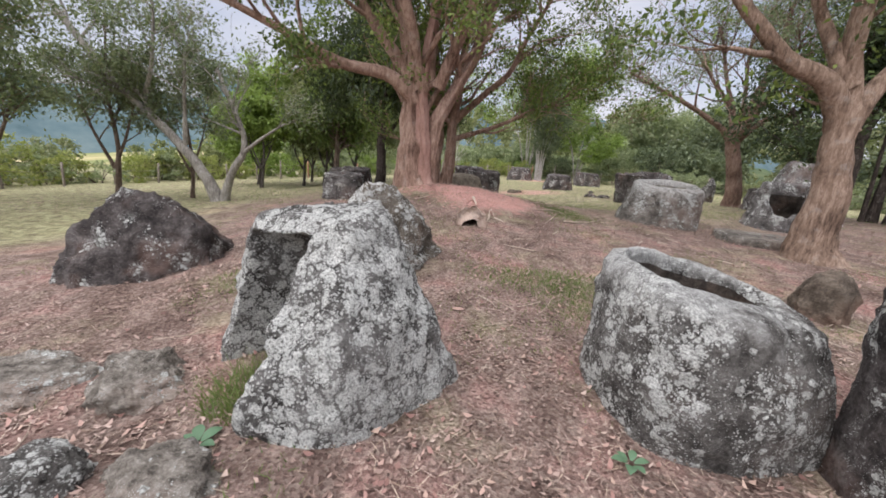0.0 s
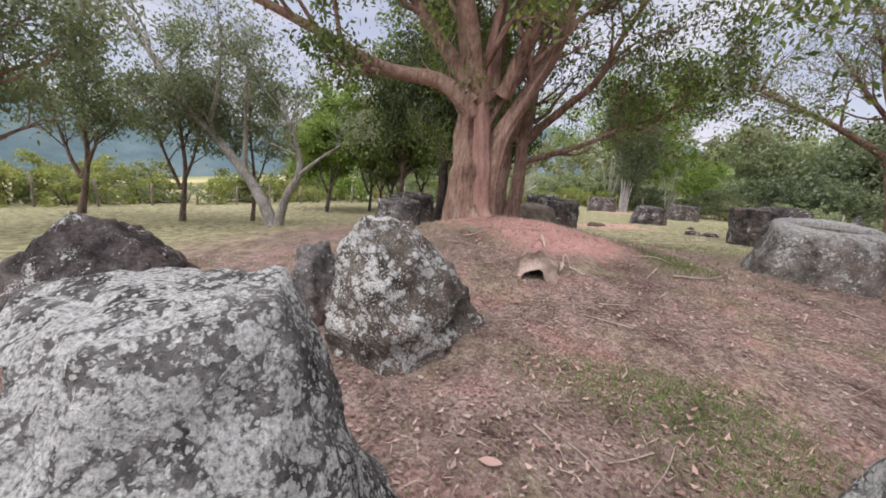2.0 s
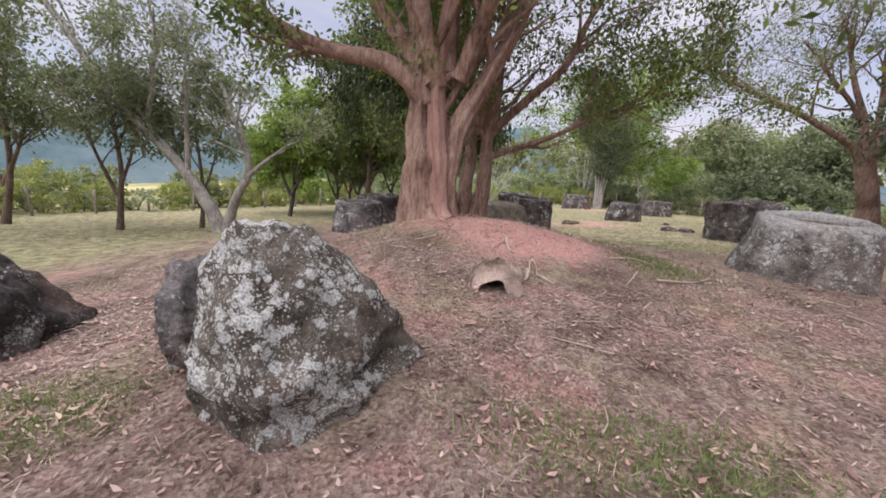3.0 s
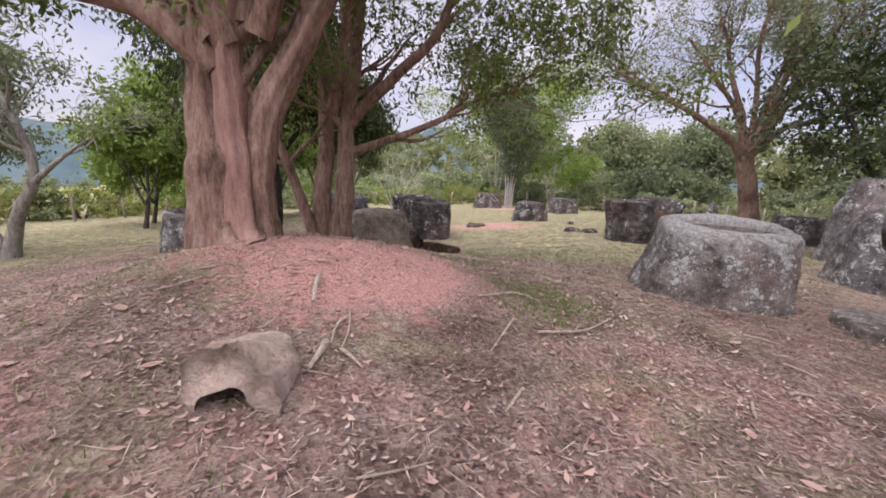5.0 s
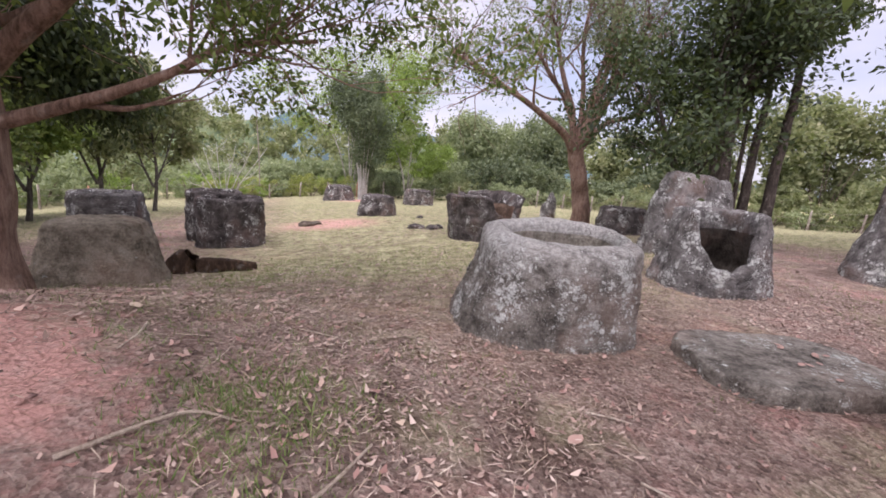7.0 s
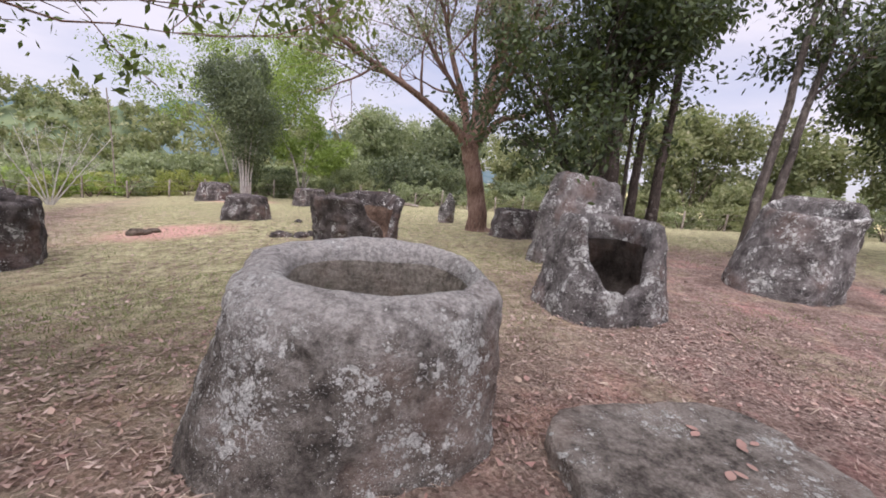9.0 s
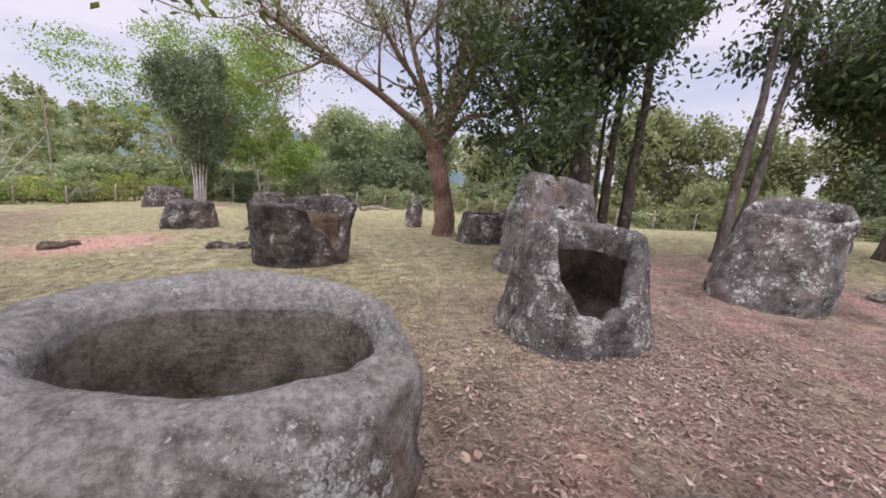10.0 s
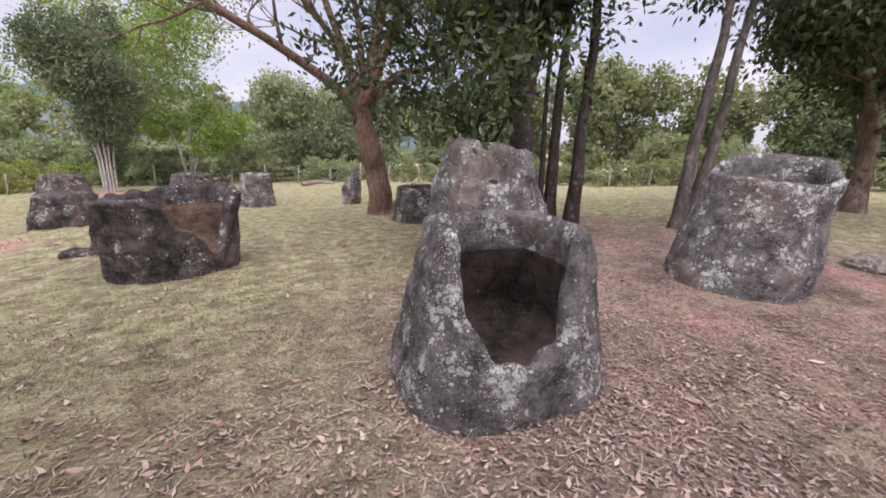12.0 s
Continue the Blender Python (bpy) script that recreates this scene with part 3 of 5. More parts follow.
def profile(*stops):
    """Share of the height left standing, by angle in degrees."""
    xs, ys = zip(*stops)
    return lambda a: float(np.interp(a, xs, ys)) + 0.02 * math.sin(a * 0.3) * (np.interp(a, xs, ys) < 0.9)


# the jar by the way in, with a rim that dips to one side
jar(1.86, 2.62, "squat squarish stone jar blotched with grey and white lichen, oval mouth", STONE_BLOTCH, inner=STONE_INNER_SHADED, base_r=(0.67, 0.68), top_r=(0.59, 0.58), height=0.9, top_shift=(-0.05, 0.02), tilt=(-0.17, 0.07), wall=0.2, depth=0.5, seed=4, rough=0.045, belly=0.035, power=2.9, turn=radians(8), mouth=(-0.03, 0.1, 0.44, 0.33))
# the broken jar: a leaning block hollowed out from one side
def closed(me):
    bm = bmesh.new()
    bm.from_mesh(me)
    bmesh.ops.holes_fill(bm, edges=[e for e in bm.edges if e.is_boundary], sides=0)
    bmesh.ops.recalc_face_normals(bm, faces=bm.faces)
    bm.to_mesh(me)
    bm.free()
    return me


def carved(name, body, cutter_mesh, at, turn, label):
    ob = new(name, closed(body))
    cut = new("cutter", cutter_mesh)
    mod = ob.modifiers.new("mouth", "BOOLEAN")
    mod.operation, mod.solver, mod.object = "DIFFERENCE", "EXACT", cut
    bpy.context.view_layer.update()
    done = bpy.data.meshes.new_from_object(ob.evaluated_get(bpy.context.evaluated_depsgraph_get()))
    bpy.data.objects.remove(cut)
    bpy.data.objects.remove(ob)
    root = empty(name, at, label, "stone jar", "stone jars")
    root.rotation_euler = (0, 0, radians(turn))
    for index, pname, mat in ((0, "wall", STONE_LICHEN), (1, "hollow", STONE_INNER_SHADED)):
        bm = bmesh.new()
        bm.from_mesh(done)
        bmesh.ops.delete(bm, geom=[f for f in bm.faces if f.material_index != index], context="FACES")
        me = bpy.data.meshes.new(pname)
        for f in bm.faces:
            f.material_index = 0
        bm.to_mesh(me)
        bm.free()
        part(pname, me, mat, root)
    return root


BROKEN_AT = (-0.75, 2.55, -0.22)
block = block_mesh("stone_jar", [(-0.33, -0.65, -0.15), (-0.33, -0.67, 0.24), (0.26, -0.72, -0.15), (0.63, -0.36, -0.15), (1.02, 0.12, -0.15), (0.85, 0.6, -0.15), (0.15, 0.9, -0.15), (-0.7, 0.75, -0.15), (-1.0, 0.35, -0.15), (-0.55, 0.22, 1.1), (-0.4, 0.6, 1.08), (0.02, -0.14, 1.15), (0.14, -0.14, 1.22), (0.36, 0.16, 1.25), (0.2, 0.45, 1.25), (0.62, -0.1, 0.6), (0.28, -0.5, 0.6)], 7, rough=0.05, cell=0.045, rounding=2)
block.materials.append(STONE_LICHEN)
opening = [(-0.47, 0.2, 1.0), (-0.07, -0.15, 1.08), (0.03, -0.28, 0.79), (-0.2, -0.55, 0.4), (-0.33, -0.7, 0.27), (-0.42, -0.62, -0.1), (-0.76, 0.2, -0.1)]
gouge = block_mesh("mouth", opening + [(x - 0.7, y - 0.4, z + 0.02) for x, y, z in opening] + [(0.0, 0.45, 0.92), (0.25, 0.12, 0.95), (-0.3, 0.5, -0.1), (0.35, 0.1, -0.1), (0.28, -0.12, 0.5)], 5, rough=0.03, cell=0.06, rounding=1)
gouge.materials.append(STONE_INNER_SHADED)
carved("stone_jar", block, gouge, BROKEN_AT, 0, "broken stone jar with a gaping side, white lichen crust")
# the pointed fragment behind it and the small dark one at its foot
thing("stone_fragment", block_mesh("stone_fragment", [(-0.52, -0.35, -0.2), (0.0, -0.56, -0.2), (0.28, -0.3, -0.2), (0.62, 0.5, -0.2), (0.1, 0.85, -0.2), (-0.7, 0.55, -0.2), (-0.55, -0.33, 0.35), (-0.05, -0.5, 0.3), (0.25, -0.25, 0.28), (-0.52, -0.24, 0.82), (-0.32, -0.2, 1.03), (-0.08, -0.12, 1.06), (-0.05, 0.05, 1.02), (0.18, -0.04, 0.76), (0.5, 0.45, 0.3), (-0.6, 0.3, 0.7), (-0.2, 0.4, 0.8)], 11, rough=0.06, cell=0.045, rounding=2, bands=0.07), STONE_STRATA, (-0.59, 4.75, -0.07), "pointed upright stone fragment with banded foot, pale lichen crust", "stone fragment", "jar fragments")
rock(-1.47, 4.97, (0.3, 0.3, 0.48), 12, "small dark jagged stone fragment beside the pointed one", STONE_MIXED, 0.18, 40, "stone_fragment", "jar fragments", cuts=12, rough=0.16)
# the dark mound-like boulder
thing("boulder", block_mesh("boulder", [(-0.45, -1.0, -0.25), (0.2, -0.8, -0.25), (0.68, -0.15, -0.25), (0.62, 0.85, -0.25), (-0.6, 1.0, -0.25), (-1.3, 0.2, -0.25), (-1.0, -0.7, -0.25), (-0.62, -0.1, 0.7), (-0.42, -0.18, 0.88), (-0.1, -0.1, 0.9), (0.12, -0.05, 0.78), (-0.2, 0.4, 0.8), (0.5, -0.1, 0.5), (0.62, 0.2, 0.32), (-0.75, -0.5, 0.4)], 23, rough=0.09, cell=0.06, rounding=3), STONE_DARK, (-3.5, 4.9, ground_z(-3.5, 4.9) + 0.02), "large dark boulder with a high blunt end, lichen-flecked", "boulder")
# half-buried stones at the start
rock(-2.85, 2.45, (0.5, 0.36, 0.2), 31, "low pale flat boulder sunk in the ground", STONE_GREY, -0.03, 20, rough=0.2)
rock(-2.02, 2.45, (0.42, 0.36, 0.24), 32, "low weathered boulder with a sloping face", STONE_GREY, -0.04, 35, rough=0.2, cuts=12)
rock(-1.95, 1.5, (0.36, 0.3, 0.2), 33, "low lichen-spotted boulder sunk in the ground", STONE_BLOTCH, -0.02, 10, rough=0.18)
rock(-1.27, 1.6, (0.34, 0.24, 0.16), 34, "low grey boulder beside a spotted one", STONE_GREY, -0.02, -15, rough=0.2)
rock(4.35, 4.35, (0.34, 0.3, 0.42), 35, "dark block of broken stone on the leaf litter", STONE_BROWN, 0.1, 20)
jar(3.06, 1.62, "tall dark stone jar with purple-grey lichen blotches", STONE_DARK, base_r=(0.78, 0.75), top_r=(0.76, 0.74), height=1.3, seed=15, wall=0.17)

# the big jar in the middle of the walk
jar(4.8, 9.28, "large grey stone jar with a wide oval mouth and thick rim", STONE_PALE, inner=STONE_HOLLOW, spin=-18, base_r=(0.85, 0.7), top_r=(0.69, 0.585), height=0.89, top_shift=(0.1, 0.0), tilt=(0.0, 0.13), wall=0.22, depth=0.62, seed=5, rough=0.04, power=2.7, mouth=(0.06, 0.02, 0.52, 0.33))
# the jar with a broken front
jar(8.32, 10.2, "stone jar with a broken front showing its dark hollow", STONE_MIXED, inner=STONE_INNER_SHADED, base_r=(0.76, 0.68), top_r=(0.5, 0.5), height=1.12, top_shift=(0.02, -0.02), wall=0.15, depth=0.88, notch=profile((0, 1), (183, 1), (188, 0.96), (193, 0.78), (203, 0.62), (214, 0.47), (224, 0.35), (234, 0.3), (248, 0.32), (258, 0.38), (267, 0.46), (274, 0.62), (280, 0.9), (292, 1), (360, 1)), seed=6, rough=0.045, power=3.4, turn=radians(-25))
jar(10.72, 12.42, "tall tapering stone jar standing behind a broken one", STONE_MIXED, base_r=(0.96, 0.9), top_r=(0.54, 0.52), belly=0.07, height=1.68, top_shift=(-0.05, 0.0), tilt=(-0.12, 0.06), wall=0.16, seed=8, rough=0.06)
jar(12.3, 9.6, "tall stone jar leaning a little, reddish on one side", STONE_MIXED, inner=STONE_INNER_SHADED, base_r=(0.82, 0.78), top_r=(0.64, 0.6), height=1.48, top_shift=(0.08, -0.2), tilt=(0.1, 0.06), wall=0.12, depth=0.7, notch=profile((0, 1), (60, 1), (90, 0.93), (120, 0.9), (260, 0.9), (290, 0.93), (320, 1), (360, 1)), seed=9, rough=0.05)
jar(7.08, 15.2, "low wide stone jar broken open on one side, brown within", STONE_DARK, inner=STONE_TAWNY, base_r=(0.8, 0.74), top_r=(0.93, 0.84), height=1.17, wall=0.13, depth=0.85, notch=profile((0, 0.98), (30, 1), (75, 1), (95, 0.9), (150, 0.86), (190, 0.93), (246, 0.97), (256, 0.9), (264, 0.7), (278, 0.56), (290, 0.44), (297, 0.26), (306, 0.3), (312, 0.9), (320, 0.97), (360, 0.98)), seed=10, rough=0.06)
# further jars on the grass
jar(10.8, 23.3, "small upright stone jar on the grass", STONE_MIXED, base_r=(0.58, 0.55), top_r=(0.45, 0.42), height=1.12, seed=13, n=64)
jar(10.2, 30.6, "dark jar lying with its mouth open beside pale stones", STONE_DARK, base_r=(0.95, 0.8), top_r=(0.75, 0.7), height=0.95, seed=14, n=64)
jar(5.9, 22.2, "rounded dark brown stone jar with a flat top", STONE_DARK, base_r=(0.78, 0.7), top_r=(0.6, 0.55), height=0.78, seed=16, n=64, hollow=False)
jar(5.7, 33.5, "dark leaning stone jar by the fence", STONE_DARK, base_r=(1.05, 0.8), top_r=(0.75, 0.6), height=0.95, seed=17, n=64, hollow=False)
jar(1.32, 16.6, "square-cut dark stone jar with straight sides", STONE_DARK, base_r=(0.7, 0.68), top_r=(0.69, 0.66), height=1.1, seed=18, power=3.6, n=96)
jar(0.42, 12.05, "low rounded brown stone jar at the back of the mound", STONE_OLIVE, base_r=(0.68, 0.62), top_r=(0.46, 0.42), height=0.8, seed=19, hollow=False)
jar(0.82, 17.7, "dark stone jar standing close behind a square one", STONE_DARK, base_r=(0.62, 0.6), top_r=(0.62, 0.58), height=1.22, seed=27, power=3.0, n=64)
jar(-1.15, 17.1, "stone jar with a lichen-whitened rim", STONE_MIXED, base_r=(0.78, 0.72), top_r=(0.62, 0.6), height=1.15, seed=20, n=64)
jar(-3.8, 16.7, "dark stone jar with white lichen down one side", STONE_DARK, base_r=(0.7, 0.66), top_r=(0.56, 0.52), height=1.0, seed=22, n=64)
jar(-3.3, 12.9, "grey stone jar with lichen, beyond the mound", STONE_MIXED, base_r=(0.66, 0.62), top_r=(0.58, 0.52), height=0.85, seed=23, n=64)
jar(-4.9, 18.6, "dark stone jar standing behind another", STONE_DARK, base_r=(0.6, 0.6), top_r=(0.5, 0.5), height=0.9, seed=24, n=64)
jar(12.75, 16.4, "dark stone jar blotched white with lichen, under the trees", STONE_DARK, base_r=(0.85, 0.75), top_r=(0.7, 0.6), height=0.85, seed=25, n=64)
rock(13.6, 21.6, (0.42, 0.35, 0.75), 41, "upright pointed stone standing in the grass", STONE_MIXED, 0.3, 10, "standing_stone", peak=(-0.1, 0, 0.3))


# ---- trees ----
def tubes(branches):
    """Tapered limbs: each branch is (points, radii, sides, flute)."""
    vs, fs, off = [], [], 0
    for pts, rad, sides, flute in branches:
        pts = np.asarray(pts, float)
        n = len(pts)
        tang = np.gradient(pts, axis=0)
        tang /= np.linalg.norm(tang, axis=1)[:, None] + 1e-9
        ref = np.array([0.31, 0.95, 0.05])
        a = np.cross(tang, ref)
        a /= np.linalg.norm(a, axis=1)[:, None] + 1e-9
        b = np.cross(tang, a)
        th = np.linspace(0, 2 * np.pi, sides, endpoint=False)
        r = np.asarray(rad)[:, None] * np.ones(sides)[None, :]
        if flute:
            hh = np.arange(n)[:, None] * 0.12
            r = r * (1 + flute * (0.5 * np.sin(3 * th[None, :] + hh) + 0.35 * np.sin(5 * th[None, :] - 1.7 * hh + 1) + 0.25 * np.sin(9 * th[None, :] + hh)))
        ring = pts[:, None, :] + r[:, :, None] * (np.cos(th)[None, :, None] * a[:, None, :] + np.sin(th)[None, :, None] * b[:, None, :])
        vs.append(ring.reshape(-1, 3))
        ii = off + np.arange(n * sides).reshape(n, sides)
        jj = np.roll(ii, -1, axis=1)
        fs.append(np.stack([ii[:-1].ravel(), jj[:-1].ravel(), jj[1:].ravel(), ii[1:].ravel()], 1))
        off += n * sides
    return soft(mesh_np("tubes", np.concatenate(vs), np.concatenate(fs)))


def curve_pts(ctrl, n):
    """A smooth line through a few points (Catmull-Rom)."""
    c = [Vector(p) for p in ctrl]
    c = [c[0] * 2 - c[1]] + c + [c[-1] * 2 - c[-2]]
    out = []
    segs = len(c) - 3
    for i in range(n):
        u = i / (n - 1) * segs
        k = min(int(u), segs - 1)
        t = u - k
        p0, p1, p2, p3 = c[k:k + 4]
        out.append(0.5 * ((2 * p1) + (p2 - p0) * t + (2 * p0 - 5 * p1 + 4 * p2 - p3) * t * t + (3 * p1 - p0 - 3 * p2 + p3) * t ** 3))
    return out


def grow(rng, p, d, length, r, level, out, tips, lift, spread_deg):
    n = 6
    pts, rad = [p.copy()], [r]
    q, dd = p.copy(), d.normalized()
    for k in range(1, n + 1):
        dd = (dd + Vector((rng.gauss(0, 0.16), rng.gauss(0, 0.16), rng.gauss(0, 0.12) + lift * 0.14))).normalized()
        q = q + dd * (length / n)
        pts.append(q.copy())
        rad.append(max(0.004, r * (1 - 0.75 * k / n)))
    out.append((pts, rad, 5 if level > 1 else 7, 0))
    if level <= 0:
        tips.extend(pts[2:])
        return
    for k in range(rng.choice((3, 4, 4, 5))):
        i = rng.randint(2, n)
        side = Vector((rng.gauss(0, 1), rng.gauss(0, 1), rng.gauss(0, 0.7)))
        nd = (dd * math.cos(radians(spread_deg)) + side.normalized() * math.sin(radians(spread_deg))).normalized()
        grow(rng, pts[i], nd, length * rng.uniform(0.5, 0.75), rad[i] * 0.62, level - 1, out, tips, lift, spread_deg)
    if level == 1:
        tips.extend(pts[-2:])


def leaf_mesh(rng, tips, per, reach, size, droop=0.3, narrow=0.42):
    """Small pointed leaves about the twig ends."""
    t = np.array([tuple(p) for p in tips])
    g = np.random.RandomState(rng.randint(0, 10 ** 6))
    c = np.repeat(t, per, axis=0)
    c = c + g.normal(0, reach, c.shape) * np.array([1, 1, 0.75])
    n = len(c)
    ax = g.normal(0, 1, (n, 3))
    ax[:, 2] -= droop * 2
    ax /= np.linalg.norm(ax, axis=1)[:, None]
    up = g.normal(0, 1, (n, 3))
    sd = np.cross(ax, up)
    sd /= np.linalg.norm(sd, axis=1)[:, None] + 1e-9
    ln = size * g.uniform(0.6, 1.3, (n, 1))
    wd = ln * narrow
    v = np.stack([c, c + ax * ln * 0.45 + sd * wd * 0.5, c + ax * ln, c + ax * ln * 0.45 - sd * wd * 0.5], 1).reshape(-1, 3)
    f = np.arange(n * 4).reshape(n, 4)
    return mesh_np("leaves", v, f)


def tree(x, y, stems, label, bark_mat, leaf_mat, seed, levels=2, twig=1.3, per=5, reach=0.16, size=0.1, lift=0.3, spread_deg=42, kids=7, start=0.35, droop=0.3, category="tree", group="", trunks=1, flute=0.0, sink=0.15, bare=0, thin=1.0, trunk_mats=None):
    """stems: (control points from the base, radius at foot, radius at tip, share of kids). The first `trunks` make the trunk, the others are limbs."""
    rng = random.Random(seed)
    root = empty("tree", (x, y, ground_z(x, y) - sink), label, category, group)
    trunk, tips, small = [], [], []
    for i, (ctrl, r0, r1, share) in enumerate(stems):
        n = 26 if i < trunks else 16
        pts = curve_pts(ctrl, n)
        rad = [r1 + (r0 - r1) * (1 - k / (n - 1)) ** 1.15 for k in range(n)]
        if i < trunks:
            rad = [r * (1 + 0.45 * math.exp(-k / n * 14)) for k, r in enumerate(rad)]
        wob = 0.035 * r0 / 0.1
        pts = [p + Vector((fbm(p, 1.1, seed + i, 3), fbm(p, 1.1, seed + i + 5, 3), 0)) * min(0.12, wob) * (0 if k == 0 else 1) for k, p in enumerate(pts)]
        if i < trunks:
            trunk.append((pts, rad, 28 if flute else 14, flute))
        else:
            part("limb", tubes([(pts, rad, 12, 0)]), bark_mat, root)
        for k in range(max(0, int(kids * share))):
            j = int(rng.uniform(start, 1.0) * (n - 1))
            dirn = (pts[min(n - 1, j + 1)] - pts[max(0, j - 1)]).normalized()
            side = Vector((rng.gauss(0, 1), rng.gauss(0, 1), rng.gauss(0.15, 0.6))).normalized()
            nd = dirn * math.cos(radians(spread_deg)) + side * math.sin(radians(spread_deg))
            grow(rng, pts[j], nd, twig * rng.uniform(0.7, 1.3), min(rad[j] * 0.55, 0.05 + 0.02 * twig), levels, small, tips, lift, spread_deg)
    for i, one in enumerate(trunk):
        part("trunk", tubes([one]), trunk_mats[i] if trunk_mats else bark_mat, root)
    if small:
        part("branching", tubes(small), bark_mat, root)
    if tips and not bare:
        if thin < 1.0:
            tips = [p for p in tips if rng.random() < thin]
        part("crown", leaf_mesh(rng, tips, per, reach, size, droop), leaf_mat, root)
    return root


V = Vector
# the great tree on the mound
tree(-0.67, 8.75, [
    ([(-0.1, 0, 0), (-0.17, 0, 0.6), (-0.2, 0.02, 1.2), (-0.27, 0.05, 2.0), (-0.5, 0.1, 3.6), (-0.8, 0.3, 6.5)], 0.27, 0.1, 1.0),
    ([(0.2, -0.1, 0), (0.1, -0.1, 0.5), (0.08, -0.06, 1.1), (0.04, 0, 2.0), (0.15, 0.1, 3.8), (0.4, 0.2, 6.8)], 0.2, 0.08, 1.0),
    ([(0.2, 0.12, 0), (0.19, 0.08, 0.8), (0.28, 0.08, 1.4), (0.55, 0.1, 1.9), (0.95, 0.2, 2.7), (1.4, 0.4, 4.4), (1.9, 0.6, 6.2)], 0.19, 0.08, 1.0),
    ([(-0.15, 0.05, 1.8), (-0.7, -0.15, 2.25), (-1.6, -0.5, 2.35), (-2.5, -0.9, 2.75), (-3.9, -1.3, 3.3)], 0.16, 0.05, 1.2),
    ([(-0.1, 0, 2.0), (-0.8, 0.1, 2.9), (-1.8, 0.2, 4.0), (-3.2, 0.3, 5.2)], 0.16, 0.05, 1.2),
    ([(0.0, 0, 2.0), (-0.3, -0.5, 3.2), (-0.8, -1.3, 4.8), (-1.2, -2.2, 5.8)], 0.14, 0.05, 1.0),
    ([(0.3, 0, 2.1), (0.75, -0.3, 3.3), (1.3, -0.8, 4.8), (2.0, -1.4, 5.8)], 0.13, 0.05, 1.0),
    ([(0.1, 0.1, 2.2), (0.1, 0.3, 3.8), (0.0, 0.8, 6.0)], 0.13, 0.05, 1.0),
], "great old tree with a fluted reddish trunk and spreading limbs", BARK_RED, LEAF_MAIN, 101, levels=2, twig=1.5, per=16, reach=0.15, size=0.1, thin=0.42, kids=8, start=0.5, trunks=3, flute=0.34, trunk_mats=(BARK_RED, BARK_PINK, BARK_RED))
# its neighbour with two trunks
tree(-0.18, 11.2, [
    ([(-0.18, 0, 0), (-0.2, 0, 1.0), (-0.15, 0.1, 2.4), (-0.5, 0.2, 4.2), (-0.8, 0.4, 6.2)], 0.17, 0.06, 1.0),
    ([(0.14, -0.05, 0), (0.12, -0.03, 1.0), (0.2, 0, 2.2), (0.35, 0.1, 4.0), (0.5, 0.2, 6.0)], 0.19, 0.06, 1.0),
    ([(0.2, 0, 1.75), (0.9, -0.15, 2.0), (1.6, -0.3, 2.3), (2.2, -0.4, 2.65), (3.0, -0.5, 2.8)], 0.075, 0.02, 1.6),
    ([(0.9, -0.15, 2.0), (1.3, -0.1, 2.0), (1.7, 0.0, 2.2)], 0.04, 0.012, 0.5),
    ([(0.2, 0, 2.2), (0.9, -0.2, 2.9), (1.5, -0.3, 3.5), (1.8, -0.4, 4.3), (2.3, -0.6, 5.2)], 0.1, 0.04, 1.5),
    ([(-0.1, 0, 2.2), (0.2, -0.5, 3.4), (0.5, -0.9, 5.0)], 0.10, 0.04, 1.0),
    ([(-0.2, -0.1, 0.1), (-0.45, -0.2, 0.9), (-0.85, -0.3, 1.9), (-1.3, -0.4, 2.8)], 0.11, 0.04, 0.6),
], "reddish two-trunked tree behind the mound with a low side limb", BARK_RED, LEAF_MAIN, 102, levels=2, twig=1.4, per=16, reach=0.14, size=0.09, thin=0.42, kids=7, start=0.5, trunks=2, flute=0.14)
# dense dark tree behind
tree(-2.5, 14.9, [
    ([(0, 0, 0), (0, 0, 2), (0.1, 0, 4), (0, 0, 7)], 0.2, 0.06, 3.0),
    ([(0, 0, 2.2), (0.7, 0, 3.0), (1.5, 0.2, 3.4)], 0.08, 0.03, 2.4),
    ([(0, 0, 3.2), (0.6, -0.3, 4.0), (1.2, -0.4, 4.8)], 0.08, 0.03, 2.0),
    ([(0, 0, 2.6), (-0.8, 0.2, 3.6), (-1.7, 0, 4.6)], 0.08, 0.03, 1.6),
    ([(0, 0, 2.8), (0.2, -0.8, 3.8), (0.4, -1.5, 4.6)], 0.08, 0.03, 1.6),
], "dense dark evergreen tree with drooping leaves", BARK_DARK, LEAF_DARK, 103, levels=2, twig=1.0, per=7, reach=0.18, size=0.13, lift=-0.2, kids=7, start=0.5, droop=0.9)
